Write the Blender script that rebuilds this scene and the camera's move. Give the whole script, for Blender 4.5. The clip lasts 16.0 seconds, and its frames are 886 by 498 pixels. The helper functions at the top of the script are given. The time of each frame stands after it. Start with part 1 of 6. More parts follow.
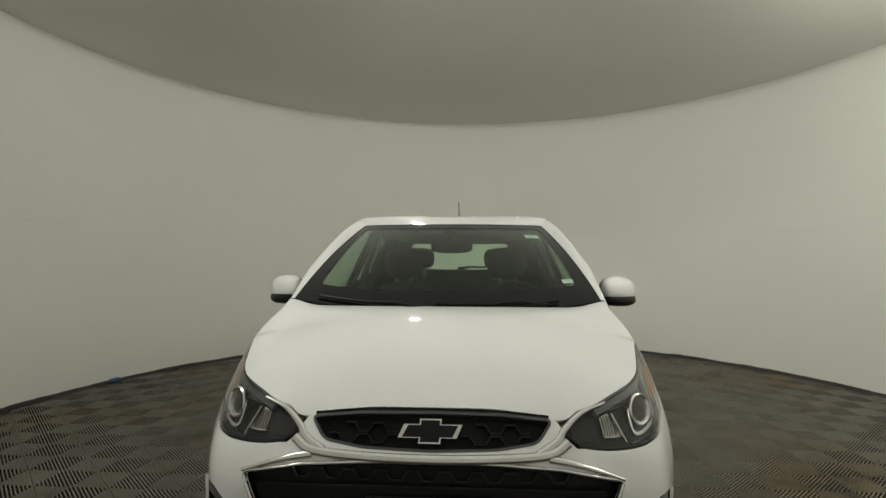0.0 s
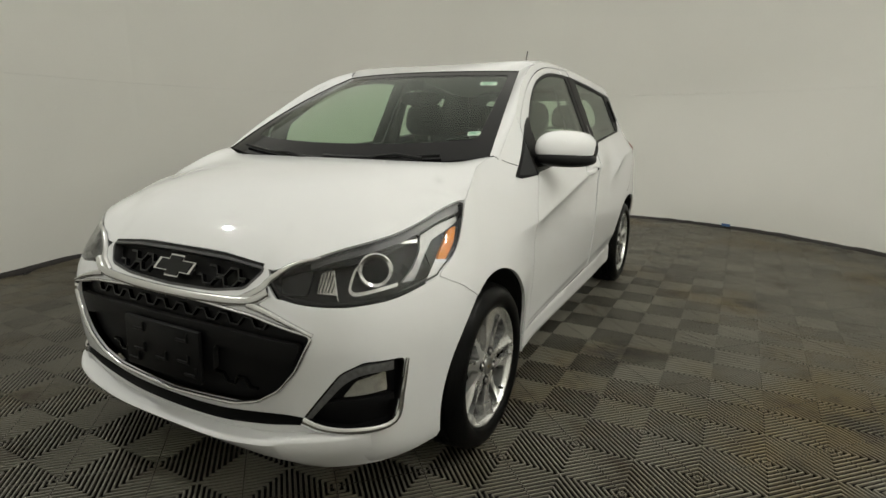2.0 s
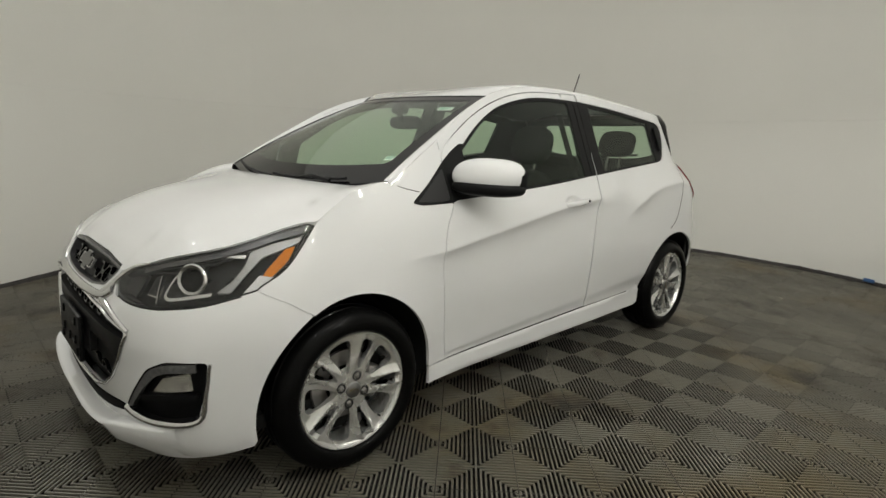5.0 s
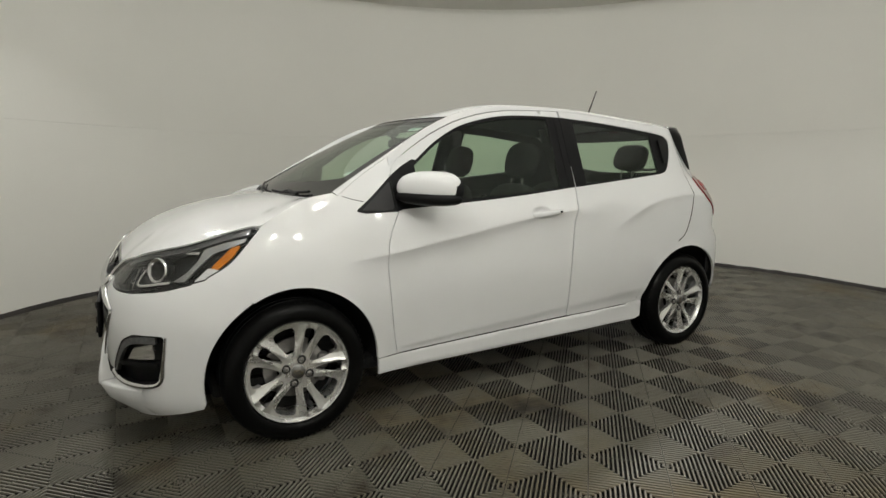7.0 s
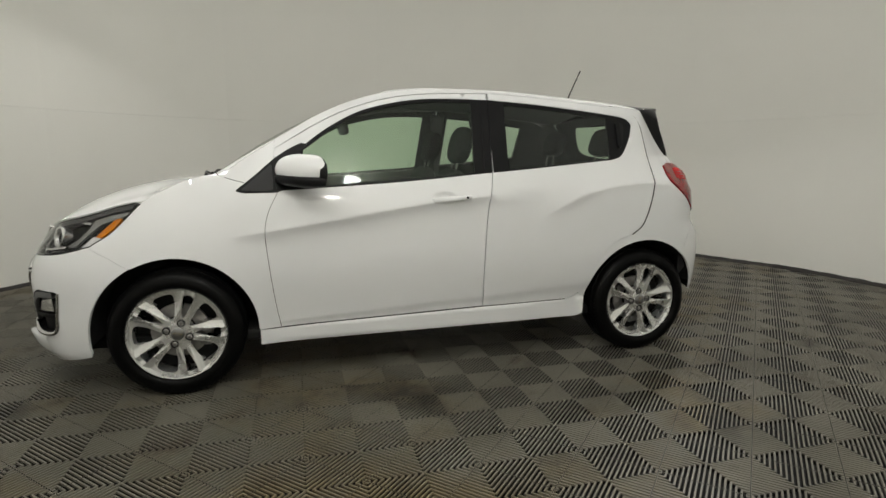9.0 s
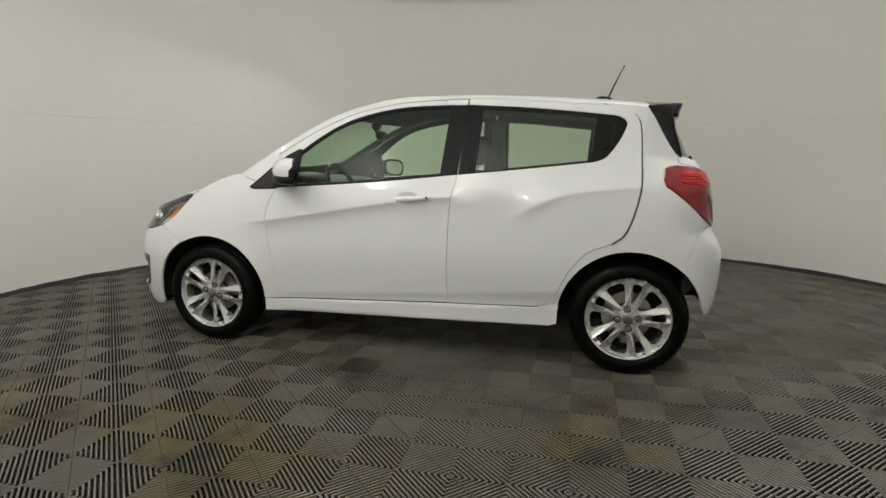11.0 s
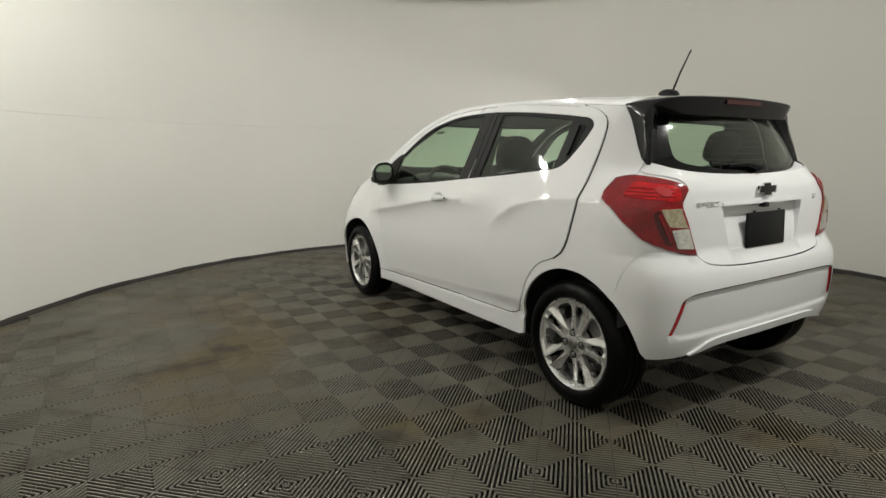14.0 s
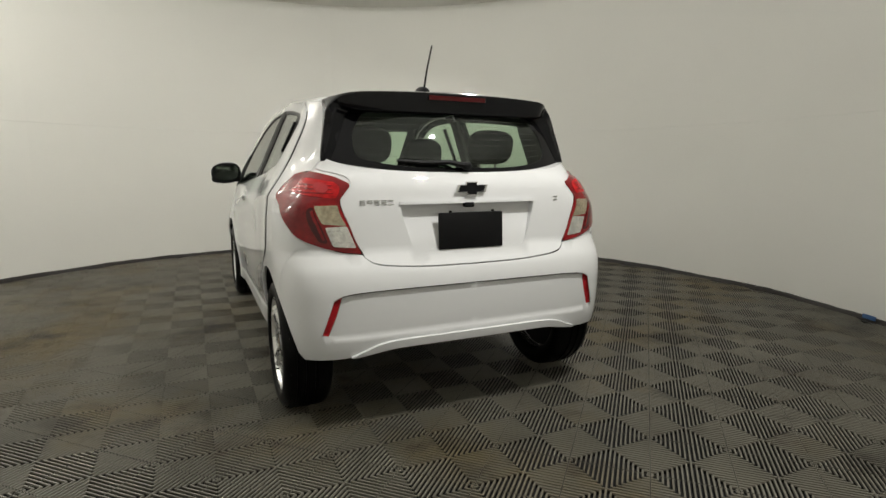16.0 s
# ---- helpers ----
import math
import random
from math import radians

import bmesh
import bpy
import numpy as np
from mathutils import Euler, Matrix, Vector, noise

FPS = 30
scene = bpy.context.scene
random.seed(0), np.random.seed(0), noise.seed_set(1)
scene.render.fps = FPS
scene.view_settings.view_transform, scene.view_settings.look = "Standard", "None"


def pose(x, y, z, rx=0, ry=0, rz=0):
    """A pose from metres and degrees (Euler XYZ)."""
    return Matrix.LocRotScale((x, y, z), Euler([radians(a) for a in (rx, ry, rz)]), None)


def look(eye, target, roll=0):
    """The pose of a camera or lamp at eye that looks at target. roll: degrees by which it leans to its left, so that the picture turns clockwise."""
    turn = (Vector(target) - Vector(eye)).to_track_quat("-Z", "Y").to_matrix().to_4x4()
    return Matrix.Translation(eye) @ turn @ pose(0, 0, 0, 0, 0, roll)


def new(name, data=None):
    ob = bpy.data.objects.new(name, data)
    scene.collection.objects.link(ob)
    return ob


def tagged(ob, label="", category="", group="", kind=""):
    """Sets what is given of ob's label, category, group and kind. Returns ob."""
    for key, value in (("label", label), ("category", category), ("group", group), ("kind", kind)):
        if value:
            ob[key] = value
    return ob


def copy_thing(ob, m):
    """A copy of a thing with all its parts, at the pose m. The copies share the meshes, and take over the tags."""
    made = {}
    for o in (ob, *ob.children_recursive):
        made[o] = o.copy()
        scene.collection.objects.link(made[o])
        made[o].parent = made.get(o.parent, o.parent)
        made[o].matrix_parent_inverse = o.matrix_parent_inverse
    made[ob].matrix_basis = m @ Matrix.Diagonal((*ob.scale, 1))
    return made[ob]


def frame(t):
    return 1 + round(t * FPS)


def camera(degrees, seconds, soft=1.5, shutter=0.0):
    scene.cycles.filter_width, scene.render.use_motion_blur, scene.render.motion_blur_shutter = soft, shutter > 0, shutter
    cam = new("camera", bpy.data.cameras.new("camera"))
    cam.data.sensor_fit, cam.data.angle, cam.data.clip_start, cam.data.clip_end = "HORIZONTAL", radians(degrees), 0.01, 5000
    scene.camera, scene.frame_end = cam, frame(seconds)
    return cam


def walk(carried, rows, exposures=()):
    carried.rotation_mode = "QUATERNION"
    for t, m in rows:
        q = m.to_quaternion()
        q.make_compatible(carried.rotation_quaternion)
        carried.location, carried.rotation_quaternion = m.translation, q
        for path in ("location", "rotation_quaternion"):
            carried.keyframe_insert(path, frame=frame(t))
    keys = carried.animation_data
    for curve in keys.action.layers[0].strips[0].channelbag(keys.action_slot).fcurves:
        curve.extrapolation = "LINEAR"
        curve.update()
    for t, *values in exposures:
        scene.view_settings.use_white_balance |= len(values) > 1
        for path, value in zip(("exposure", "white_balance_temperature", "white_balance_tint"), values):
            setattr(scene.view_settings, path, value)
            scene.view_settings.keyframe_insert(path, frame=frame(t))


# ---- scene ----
from mathutils import geometry

cam = camera(78.38, 16.0)

PATH = [
    (0, (0.121, -3.345, 1.187), (0.008, -1.348, 1.212), 0.21),
    (0.5, (0.342, -3.324, 1.142), (0.214, -1.335, 0.963), 0.14),
    (1, (0.622, -3.190, 1.127), (0.348, -1.248, 0.733), 0.12),
    (1.5, (1.008, -3.025, 1.113), (0.428, -1.162, 0.674), 0.11),
    (2, (1.455, -2.817, 1.109), (0.528, -1.102, 0.662), 0.32),
    (2.5, (1.887, -2.609, 1.134), (0.772, -1.006, 0.701), 0.14),
    (3, (2.119, -2.450, 1.157), (0.928, -0.898, 0.741), 0.12),
    (3.5, (2.122, -2.269, 1.172), (0.847, -0.781, 0.773), 0.31),
    (3.7, (2.136, -2.259, 1.166), (0.811, -0.809, 0.785), 0.36),
    (5.8, (2.448, -2.048, 1.112), (0.969, -0.751, 0.751), 1.06),
    (6, (2.524, -2.005, 1.083), (1.019, -0.730, 0.752), 0.40),
    (6.5, (2.648, -1.883, 1.110), (1.061, -0.711, 0.784), 0.38),
    (7, (2.864, -1.737, 1.106), (1.153, -0.746, 0.807), 0.06),
    (7.5, (2.996, -1.498, 1.096), (1.215, -0.645, 0.776), 0.41),
    (8, (3.136, -1.211, 1.092), (1.329, -0.417, 0.767), 0.41),
    (8.5, (3.263, -0.956, 1.090), (1.426, -0.233, 0.772), 0.21),
    (8.7, (3.289, -0.847, 1.083), (1.423, -0.206, 0.756), 0.26),
    (10.8, (3.541, 0.779, 1.087), (1.594, 0.453, 0.761), -0.00),
    (11, (3.529, 0.916, 1.080), (1.612, 0.448, 0.755), 0.01),
    (11.5, (3.440, 1.267, 1.068), (1.653, 0.428, 0.747), 0.32),
    (12, (3.365, 1.626, 1.094), (1.723, 0.533, 0.765), 0.32),
    (12.5, (3.183, 1.990, 1.102), (1.673, 0.722, 0.767), 0.14),
    (13, (3.013, 2.280, 1.142), (1.615, 0.893, 0.791), -0.17),
    (13.5, (2.790, 2.623, 1.161), (1.596, 1.058, 0.811), -0.57),
    (14, (2.473, 2.901, 1.139), (1.448, 1.219, 0.795), -0.35),
    (14.5, (2.124, 3.167, 1.120), (1.187, 1.432, 0.790), -0.07),
    (15, (1.741, 3.340, 1.094), (0.841, 1.584, 0.765), 0.22),
    (15.5, (1.393, 3.516, 1.083), (0.500, 1.754, 0.769), 0.38),
    (16, (1.066, 3.625, 1.079), (0.239, 1.830, 0.771), 0.21),
]
walk(cam, [(t, look(eye, target, roll)) for t, eye, target, roll in PATH], [(0.0, 0.33, 6680, 5), (1.0, 0.48, 6620, 6), (2.0, 0.65, 6540, 8), (3.5, 0.63, 6500, 10), (8.5, 0.60, 6450, 10), (12.5, 0.66, 6450, 10), (16.0, 0.68, 6550, 10)])

# ---- light ----
world = bpy.data.worlds.new("world")
scene.world = world
world.use_nodes = True
world.node_tree.nodes["Background"].inputs[0].default_value = (0.5, 0.5, 0.5, 1)
world.node_tree.nodes["Background"].inputs[1].default_value = 0.0
WARM = (1.0, 0.985, 0.925)
# bare round lamps on the car's left: the second from window highlights, the others added unseen
for lamp_x, lamp_y, lamp_z, watts in ((2.6, -1.2, 2.8, 11.5), (2.6, -0.15, 2.8, 9.5), (3.4, -0.35, 2.5, 12.5)):
    bulb = new("lamp_light", bpy.data.lights.new("lamp_light", "POINT"))
    bulb.data.shadow_soft_size, bulb.data.energy, bulb.data.color = 0.075, watts, WARM
    bulb.location = (lamp_x, lamp_y, lamp_z)
# added soft fill under the whole ceiling; its spread keeps it dull from a slant
wide_fill = new("added_ceiling_fill", bpy.data.lights.new("added_ceiling_fill", "AREA"))
wide_fill.data.shape, wide_fill.data.size, wide_fill.data.size_y = "ELLIPSE", 7.1, 7.55
wide_fill.data.energy, wide_fill.data.color, wide_fill.data.spread = 32.0, WARM, radians(165)
wide_fill.location = (0.182, 0.325, 2.99)
# shaded spots aimed at the nose, the left side and the tail; the tail one is added unseen fill
for bulb_x, bulb_y, aim_x, aim_y, wide, watts in ((-2.0, -1.95, -0.1, -1.0, 140, 11.0), (-0.6, 2.75, 0.05, 1.75, 125, 14.0), (2.2, -2.2, 0.4, -0.2, 130, 2.5)):
    bulb = new("spot_light", bpy.data.lights.new("spot_light", "AREA"))
    bulb.data.shape, bulb.data.size, bulb.data.energy, bulb.data.color = "DISK", 0.10, watts, WARM
    bulb.data.spread = radians(wide)
    bulb.matrix_world = look((bulb_x, bulb_y, 2.95), (aim_x, aim_y, 0.5))

# ---- materials ----
def links(mat):
    t = mat.node_tree
    return t, t.nodes, t.links, t.nodes["Principled BSDF"]


def surface(name, colour, rough=0.5, metal=0.0, vary=0.06, scale=3.0, fine=60.0, bump=0.0, coat=0.0, rough_vary=0.08, tint=None, shine=0.5):
    """A plain surface with a broad and a fine variation of colour, gloss and relief, in metres of the object's own space."""
    mat = bpy.data.materials.new(name)
    mat.use_nodes = True
    t, nodes, wire, b = links(mat)
    co = nodes.new("ShaderNodeNewGeometry")
    n1, n2 = nodes.new("ShaderNodeTexNoise"), nodes.new("ShaderNodeTexNoise")
    for n, s, d in ((n1, scale, 4.0), (n2, fine, 3.0)):
        n.inputs["Scale"].default_value, n.inputs["Detail"].default_value = s, d
        wire.new(co.outputs["Position"], n.inputs["Vector"])
    add = nodes.new("ShaderNodeMath")
    add.operation = "MULTIPLY_ADD"
    wire.new(n2.outputs["Fac"], add.inputs[0])
    add.inputs[1].default_value = 0.4
    wire.new(n1.outputs["Fac"], add.inputs[2])
    span = nodes.new("ShaderNodeMapRange")
    span.inputs[1].default_value, span.inputs[2].default_value = 0.35, 1.05
    wire.new(add.outputs[0], span.inputs[0])
    mix = nodes.new("ShaderNodeMix")
    mix.data_type = "RGBA"
    lo = [c * (1 - vary) for c in colour] if tint is None else tint
    mix.inputs[6].default_value = (*lo, 1)
    mix.inputs[7].default_value = (*[min(1, c * (1 + vary)) for c in colour], 1)
    wire.new(span.outputs[0], mix.inputs[0])
    wire.new(mix.outputs[2], b.inputs["Base Color"])
    r = nodes.new("ShaderNodeMapRange")
    r.inputs[3].default_value, r.inputs[4].default_value = max(0.0, rough - rough_vary), min(1.0, rough + rough_vary)
    wire.new(n1.outputs["Fac"], r.inputs[0])
    wire.new(r.outputs[0], b.inputs["Roughness"])
    b.inputs["Metallic"].default_value = metal
    b.inputs["Specular IOR Level"].default_value = shine
    b.inputs["Coat Weight"].default_value = coat
    b.inputs["Coat Roughness"].default_value = 0.03
    if bump:
        bn = nodes.new("ShaderNodeBump")
        bn.inputs["Strength"].default_value, bn.inputs["Distance"].default_value = 1.0, bump
        wire.new(n2.outputs["Fac"], bn.inputs["Height"])
        wire.new(bn.outputs["Normal"], b.inputs["Normal"])
    return mat


def pane(name, tint, gloss=0.02, straight=0.038):
    """Clear or tinted sheet: light passes straight through, and the surface mirrors more at a slant."""
    mat = bpy.data.materials.new(name)
    mat.use_nodes = True
    t, nodes, wire, b = links(mat)
    nodes.remove(b)
    clear, shine, mix, facing, power, gain = (nodes.new(n) for n in ("ShaderNodeBsdfTransparent", "ShaderNodeBsdfGlossy", "ShaderNodeMixShader", "ShaderNodeLayerWeight", "ShaderNodeMath", "ShaderNodeMath"))
    clear.inputs[0].default_value = (*tint, 1)
    shine.inputs["Roughness"].default_value = gloss
    facing.inputs["Blend"].default_value = 0.5
    power.operation, gain.operation = "POWER", "MULTIPLY_ADD"
    power.inputs[1].default_value, gain.inputs[1].default_value, gain.inputs[2].default_value = 5.0, 0.95 - straight, straight
    wire.new(facing.outputs["Facing"], power.inputs[0])
    wire.new(power.outputs[0], gain.inputs[0])
    wire.new(gain.outputs[0], mix.inputs[0])
    wire.new(clear.outputs[0], mix.inputs[1])
    wire.new(shine.outputs[0], mix.inputs[2])
    wire.new(mix.outputs[0], nodes["Material Output"].inputs["Surface"])
    return mat


PAINT = surface("white_paint", (0.745, 0.752, 0.762), 0.5, 0, 0.012, 1.5, 300, 0, 1.0, 0.03, shine=0.04)
BLACK = surface("black_plastic", (0.007, 0.007, 0.0075), 0.42, 0, 0.2, 6, 500, 0.00015, shine=0.14)
GLOSS = surface("gloss_black", (0.004, 0.004, 0.005), 0.14, 0, 0.1, 4, 200, 0, 0.35, 0.03, shine=0.08)
DARK = surface("dark_void", (0.008, 0.008, 0.008), 0.9, 0, 0.1)
VOID = surface("black_slot", (0.003, 0.003, 0.003), 0.6, 0, 0.2, shine=0.05)
TRIM = surface("interior_trim", (0.011, 0.011, 0.012), 0.65, 0, 0.15, 5, 400, 0.0002)
CLOTH = surface("seat_cloth", (0.011, 0.011, 0.011), 0.95, 0, 0.25, 8, 700, 0.0006)
LINER = surface("headliner_cloth", (0.11, 0.11, 0.105), 0.95, 0, 0.06, 4, 500, 0.0003)
CHROME = surface("chrome", (0.66, 0.66, 0.66), 0.15, 1.0, 0.03, 5, 120, 0, 0, 0.05)
SATIN = surface("satin_chrome", (0.30, 0.30, 0.30), 0.42, 1.0, 0.05, 5, 200, 0, 0, 0.06)
ALLOY = surface("alloy_silver", (0.78, 0.78, 0.77), 0.27, 0.76, 0.06, 6, 150, 0, 0.4, 0.08)
MIRROR = surface("mirror_glass", (0.6, 0.6, 0.6), 0.03, 1.0, 0.02, 5, 120, 0, 0, 0.01)
STEEL = surface("brake_steel", (0.28, 0.27, 0.26), 0.45, 0.9, 0.25, 14, 90, 0.0003)
RUBBER = surface("tyre_rubber", (0.004, 0.004, 0.004), 0.34, 0, 0.35, 9, 160, 0.0004, 0.07, 0.14, shine=0.05)
ARCH = surface("arch_liner", (0.008, 0.008, 0.008), 0.9, 0, 0.3, 10, 120, 0.001)
RED = surface("red_lens", (0.20, 0.003, 0.005), 0.16, 0, 0.6, 9, 60, 0, 0.8, 0.05, shine=0.1)
RED_DEEP = surface("deep_red_lens", (0.05, 0.001, 0.002), 0.14, 0, 0.3, 14, 60, 0, 0.6, 0.04, shine=0.2)
AMBER = surface("amber_reflector", (0.64, 0.20, 0.004), 0.3, 0, 0.12, 20, 250, 0.0004, 0.0, 0.05, shine=0.15)
AMBERCLEAR = surface("smoked_amber_prism", (0.50, 0.43, 0.31), 0.18, 0.7, 0.40, 48, 90, 0.0012, 0.5, 0.08)
RED_BRIGHT = surface("bright_red_prism", (0.48, 0.010, 0.012), 0.2, 0, 0.5, 30, 120, 0.001, 0.3, 0.1, shine=0.1)
CLEARLAMP = surface("clear_lamp_prism", (0.66, 0.65, 0.62), 0.18, 0.75, 0.45, 48, 90, 0.0012, 0.5, 0.08)
SMOKED = surface("smoked_chrome", (0.085, 0.085, 0.09), 0.36, 0.6, 0.15, 8, 200, 0, 0.3)
BEZEL = surface("headlamp_bezel", (0.009, 0.009, 0.010), 0.3, 0, 0.2, 8, 200, 0, 0.12, shine=0.25)
GLASS = pane("tinted_green_glass", (0.88, 0.955, 0.88), 0.02, 0.020)
DEEPGLASS = pane("privacy_glass", (0.87, 0.935, 0.87), 0.02, 0.030)
LENS = pane("clear_lens", (0.95, 0.95, 0.95), 0.02, 0.022)
RIBBED = surface("smoked_ribbed_lamp", (0.14, 0.14, 0.143), 0.42, 0.5, 0.4, 60, 160, 0.002, 0.5, 0.1)
REFLECT = surface("red_reflector_prism", (0.42, 0.012, 0.018), 0.25, 0, 0.2, 40, 200, 0.0005, 0.3, 0.05)
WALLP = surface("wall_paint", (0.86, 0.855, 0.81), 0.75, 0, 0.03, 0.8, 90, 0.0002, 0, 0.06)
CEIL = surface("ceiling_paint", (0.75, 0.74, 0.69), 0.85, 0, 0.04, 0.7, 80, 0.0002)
SKIRT = surface("black_rubber_base", (0.016, 0.012, 0.010), 0.55, 0, 0.4, 5, 60, 0.001)
TILE = surface("tile_plastic", (0.152, 0.144, 0.117), 0.42, 0, 0.30, 2.2, 150, 0.0002, 0, 0.12, (0.086, 0.080, 0.064))


def dusty(mat, colour, scale, lo, hi):
    """Worn patches of another colour over a finished surface."""
    t, nodes, wire, b = links(mat)
    old = b.inputs["Base Color"].links[0].from_socket
    co, n, r, m = (nodes.new(k) for k in ("ShaderNodeNewGeometry", "ShaderNodeTexNoise", "ShaderNodeMapRange", "ShaderNodeMix"))
    n.inputs["Scale"].default_value, n.inputs["Detail"].default_value, n.inputs["Roughness"].default_value = scale, 7.0, 0.65
    wire.new(co.outputs["Position"], n.inputs["Vector"])
    r.inputs[1].default_value, r.inputs[2].default_value = lo, hi
    wire.new(n.outputs["Fac"], r.inputs[0])
    m.data_type = "RGBA"
    wire.new(r.outputs[0], m.inputs[0])
    wire.new(old, m.inputs[6])
    m.inputs[7].default_value = (*colour, 1)
    wire.new(m.outputs[2], b.inputs["Base Color"])


dusty(TILE, (0.145, 0.115, 0.062), 0.75, 0.50, 0.66)
dusty(TILE, (0.062, 0.048, 0.033), 3.1, 0.56, 0.72)
dusty(TILE, (0.042, 0.038, 0.031), 1.4, 0.57, 0.70)
# near black: the shade between the ribs, put into the colour of their sides and base
GAP_SHADE = surface("tile_gap_shade", (0.006, 0.0058, 0.0055), 0.9, 0, 0.3, 4, 120)
BLUE = surface("blue_tape", (0.05, 0.13, 0.30), 0.5, 0, 0.2, 20, 200)
PAPER = surface("pale_green_sticker", (0.66, 0.74, 0.68), 0.6, 0, 0.05, 20, 200)
GREEN = surface("green_ink", (0.12, 0.38, 0.26), 0.6, 0, 0.1, 20, 200)
GOLD = surface("gold_badge", (0.62, 0.47, 0.16), 0.25, 1.0, 0.08, 30, 300)


# ---- building helpers ----
def mesh_ob(name, verts, faces, mats, parent=None, label="", slots=None, smooth=True, normals=None, sharp=0):
    me = bpy.data.meshes.new(name)
    me.from_pydata([tuple(map(float, v)) for v in verts], [], [tuple(map(int, f)) for f in faces])
    for m in mats if isinstance(mats, (list, tuple)) else [mats]:
        me.materials.append(m)
    if slots is not None:
        me.polygons.foreach_set("material_index", np.array(slots, dtype=np.int32))
    me.polygons.foreach_set("use_smooth", np.full(len(me.polygons), bool(smooth)))
    me.update()
    if sharp:
        me.set_sharp_from_angle(angle=radians(sharp))
    if normals is not None:
        me.normals_split_custom_set_from_vertices([tuple(map(float, n)) for n in normals])
    ob = new(name, me)
    if parent is not None:
        ob.parent = parent
    if label:
        tagged(ob, label)
    return ob


def from_bm(name, bm, mats, parent=None, label="", smooth=True, sharp=35):
    me = bpy.data.meshes.new(name)
    bm.normal_update()
    if smooth:
        for e in bm.edges:
            e.smooth = len(e.link_faces) != 2 or e.calc_face_angle(0) < radians(sharp)
    for f in bm.faces:
        f.smooth = smooth
    bm.to_mesh(me)
    bm.free()
    for m in mats if isinstance(mats, (list, tuple)) else [mats]:
        me.materials.append(m)
    ob = new(name, me)
    if parent is not None:
        ob.parent = parent
    if label:
        tagged(ob, label)
    return ob


def box(bm, size, at=(0, 0, 0), turn=(0, 0, 0), bevel=0.0, seg=2):
    made = bmesh.ops.create_cube(bm, size=1.0, matrix=pose(*at, *turn) @ Matrix.Diagonal((*size, 1)))
    if bevel:
        es = {e for v in made["verts"] for e in v.link_edges}
        bmesh.ops.bevel(bm, geom=list(es), offset=bevel, segments=seg, profile=0.5, affect="EDGES", clamp_overlap=True)


def lathe(bm, profile, n=48, about=None):
    """Turns a profile of (radius, x) about the x axis."""
    m = about or Matrix()
    rows = [[bm.verts.new(m @ Vector((x, r * math.cos(a), r * math.sin(a)))) for a in (2 * math.pi * k / n for k in range(n))] for r, x in profile]
    for p, q in zip(rows, rows[1:]):
        for k in range(n):
            bm.faces.new((p[k], q[k], q[(k + 1) % n], p[(k + 1) % n]))
    return rows


def tube(bm, path, radius, n=8, taper=1.0):
    """A round bar along a path of points."""
    pts, rows = [Vector(p) for p in path], []
    for i, p in enumerate(pts):
        d = (pts[min(i + 1, len(pts) - 1)] - pts[max(i - 1, 0)]).normalized()
        a = d.cross(Vector((0, 0, 1)) if abs(d.z) < 0.9 else Vector((1, 0, 0))).normalized()
        b = d.cross(a)
        r = radius * (1 + (taper - 1) * i / (len(pts) - 1))
        rows.append([bm.verts.new(p + r * (a * math.cos(t) + b * math.sin(t))) for t in (2 * math.pi * k / n for k in range(n))])
    for p, q in zip(rows, rows[1:]):
        for k in range(n):
            bm.faces.new((p[k], p[(k + 1) % n], q[(k + 1) % n], q[k]))
    bm.faces.new(rows[0][::-1])
    bm.faces.new(rows[-1])


# ---- the room ----
CX, CY, RA, RB, HIGH = 0.182, 0.325, 3.59, 3.815, 3.005


def oval(a, grow=0.0):
    return CX + (RA + grow) * math.cos(a), CY + (RB + grow) * math.sin(a)


def oval_disc(name, z0, z1, mat, grow, n=160):
    vs = [(*oval(2 * math.pi * k / n, grow), z) for z in (z0, z1) for k in range(n)]
    fs = [tuple(range(n))[::-1], tuple(range(n, 2 * n))] + [(k, (k + 1) % n, n + (k + 1) % n, n + k) for k in range(n)]
    return mesh_ob(name, vs, fs, mat, smooth=False)


floor = tagged(oval_disc("floor", -0.06, -0.0185, GAP_SHADE, 0.12), "dark grey ribbed interlocking plastic tile floor, dusty with tyre marks", "floor", kind="structure")
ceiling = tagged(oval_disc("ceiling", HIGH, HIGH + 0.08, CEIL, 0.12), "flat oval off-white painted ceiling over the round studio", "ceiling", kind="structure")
wall_round = tagged(new("wall_round"), "smooth off-white curved studio wall of painted panels", "wall", kind="structure")


def curved_panel(a0, a1, z0, z1, n=10, deep=0.1):
    vs, fs = [], []
    for k in range(n + 1):
        a = a0 + (a1 - a0) * k / n
        for g in (0.0, deep):
            for z in (z0, z1):
                vs.append((*oval(a, g), z))
    for k in range(n):
        i, j = 4 * k, 4 * k + 4
        fs += [(i, i + 1, j + 1, j), (i + 2, j + 2, j + 3, i + 3), (i + 1, i + 3, j + 3, j + 1), (i, j, j + 2, i + 2)]
    fs += [(0, 2, 3, 1), (4 * n, 4 * n + 1, 4 * n + 3, 4 * n + 2)]
    return vs, fs


SEAM, PANELS = 1.455, 14
for k in range(PANELS):
    a0, a1 = 2 * math.pi * k / PANELS, 2 * math.pi * (k + 1) / PANELS
    for z0, z1 in ((-0.05, SEAM - 0.0007), (SEAM + 0.0007, HIGH)):
        mesh_ob("wall_panel", *curved_panel(a0, a1, z0, z1, 12), WALLP, wall_round, sharp=30)
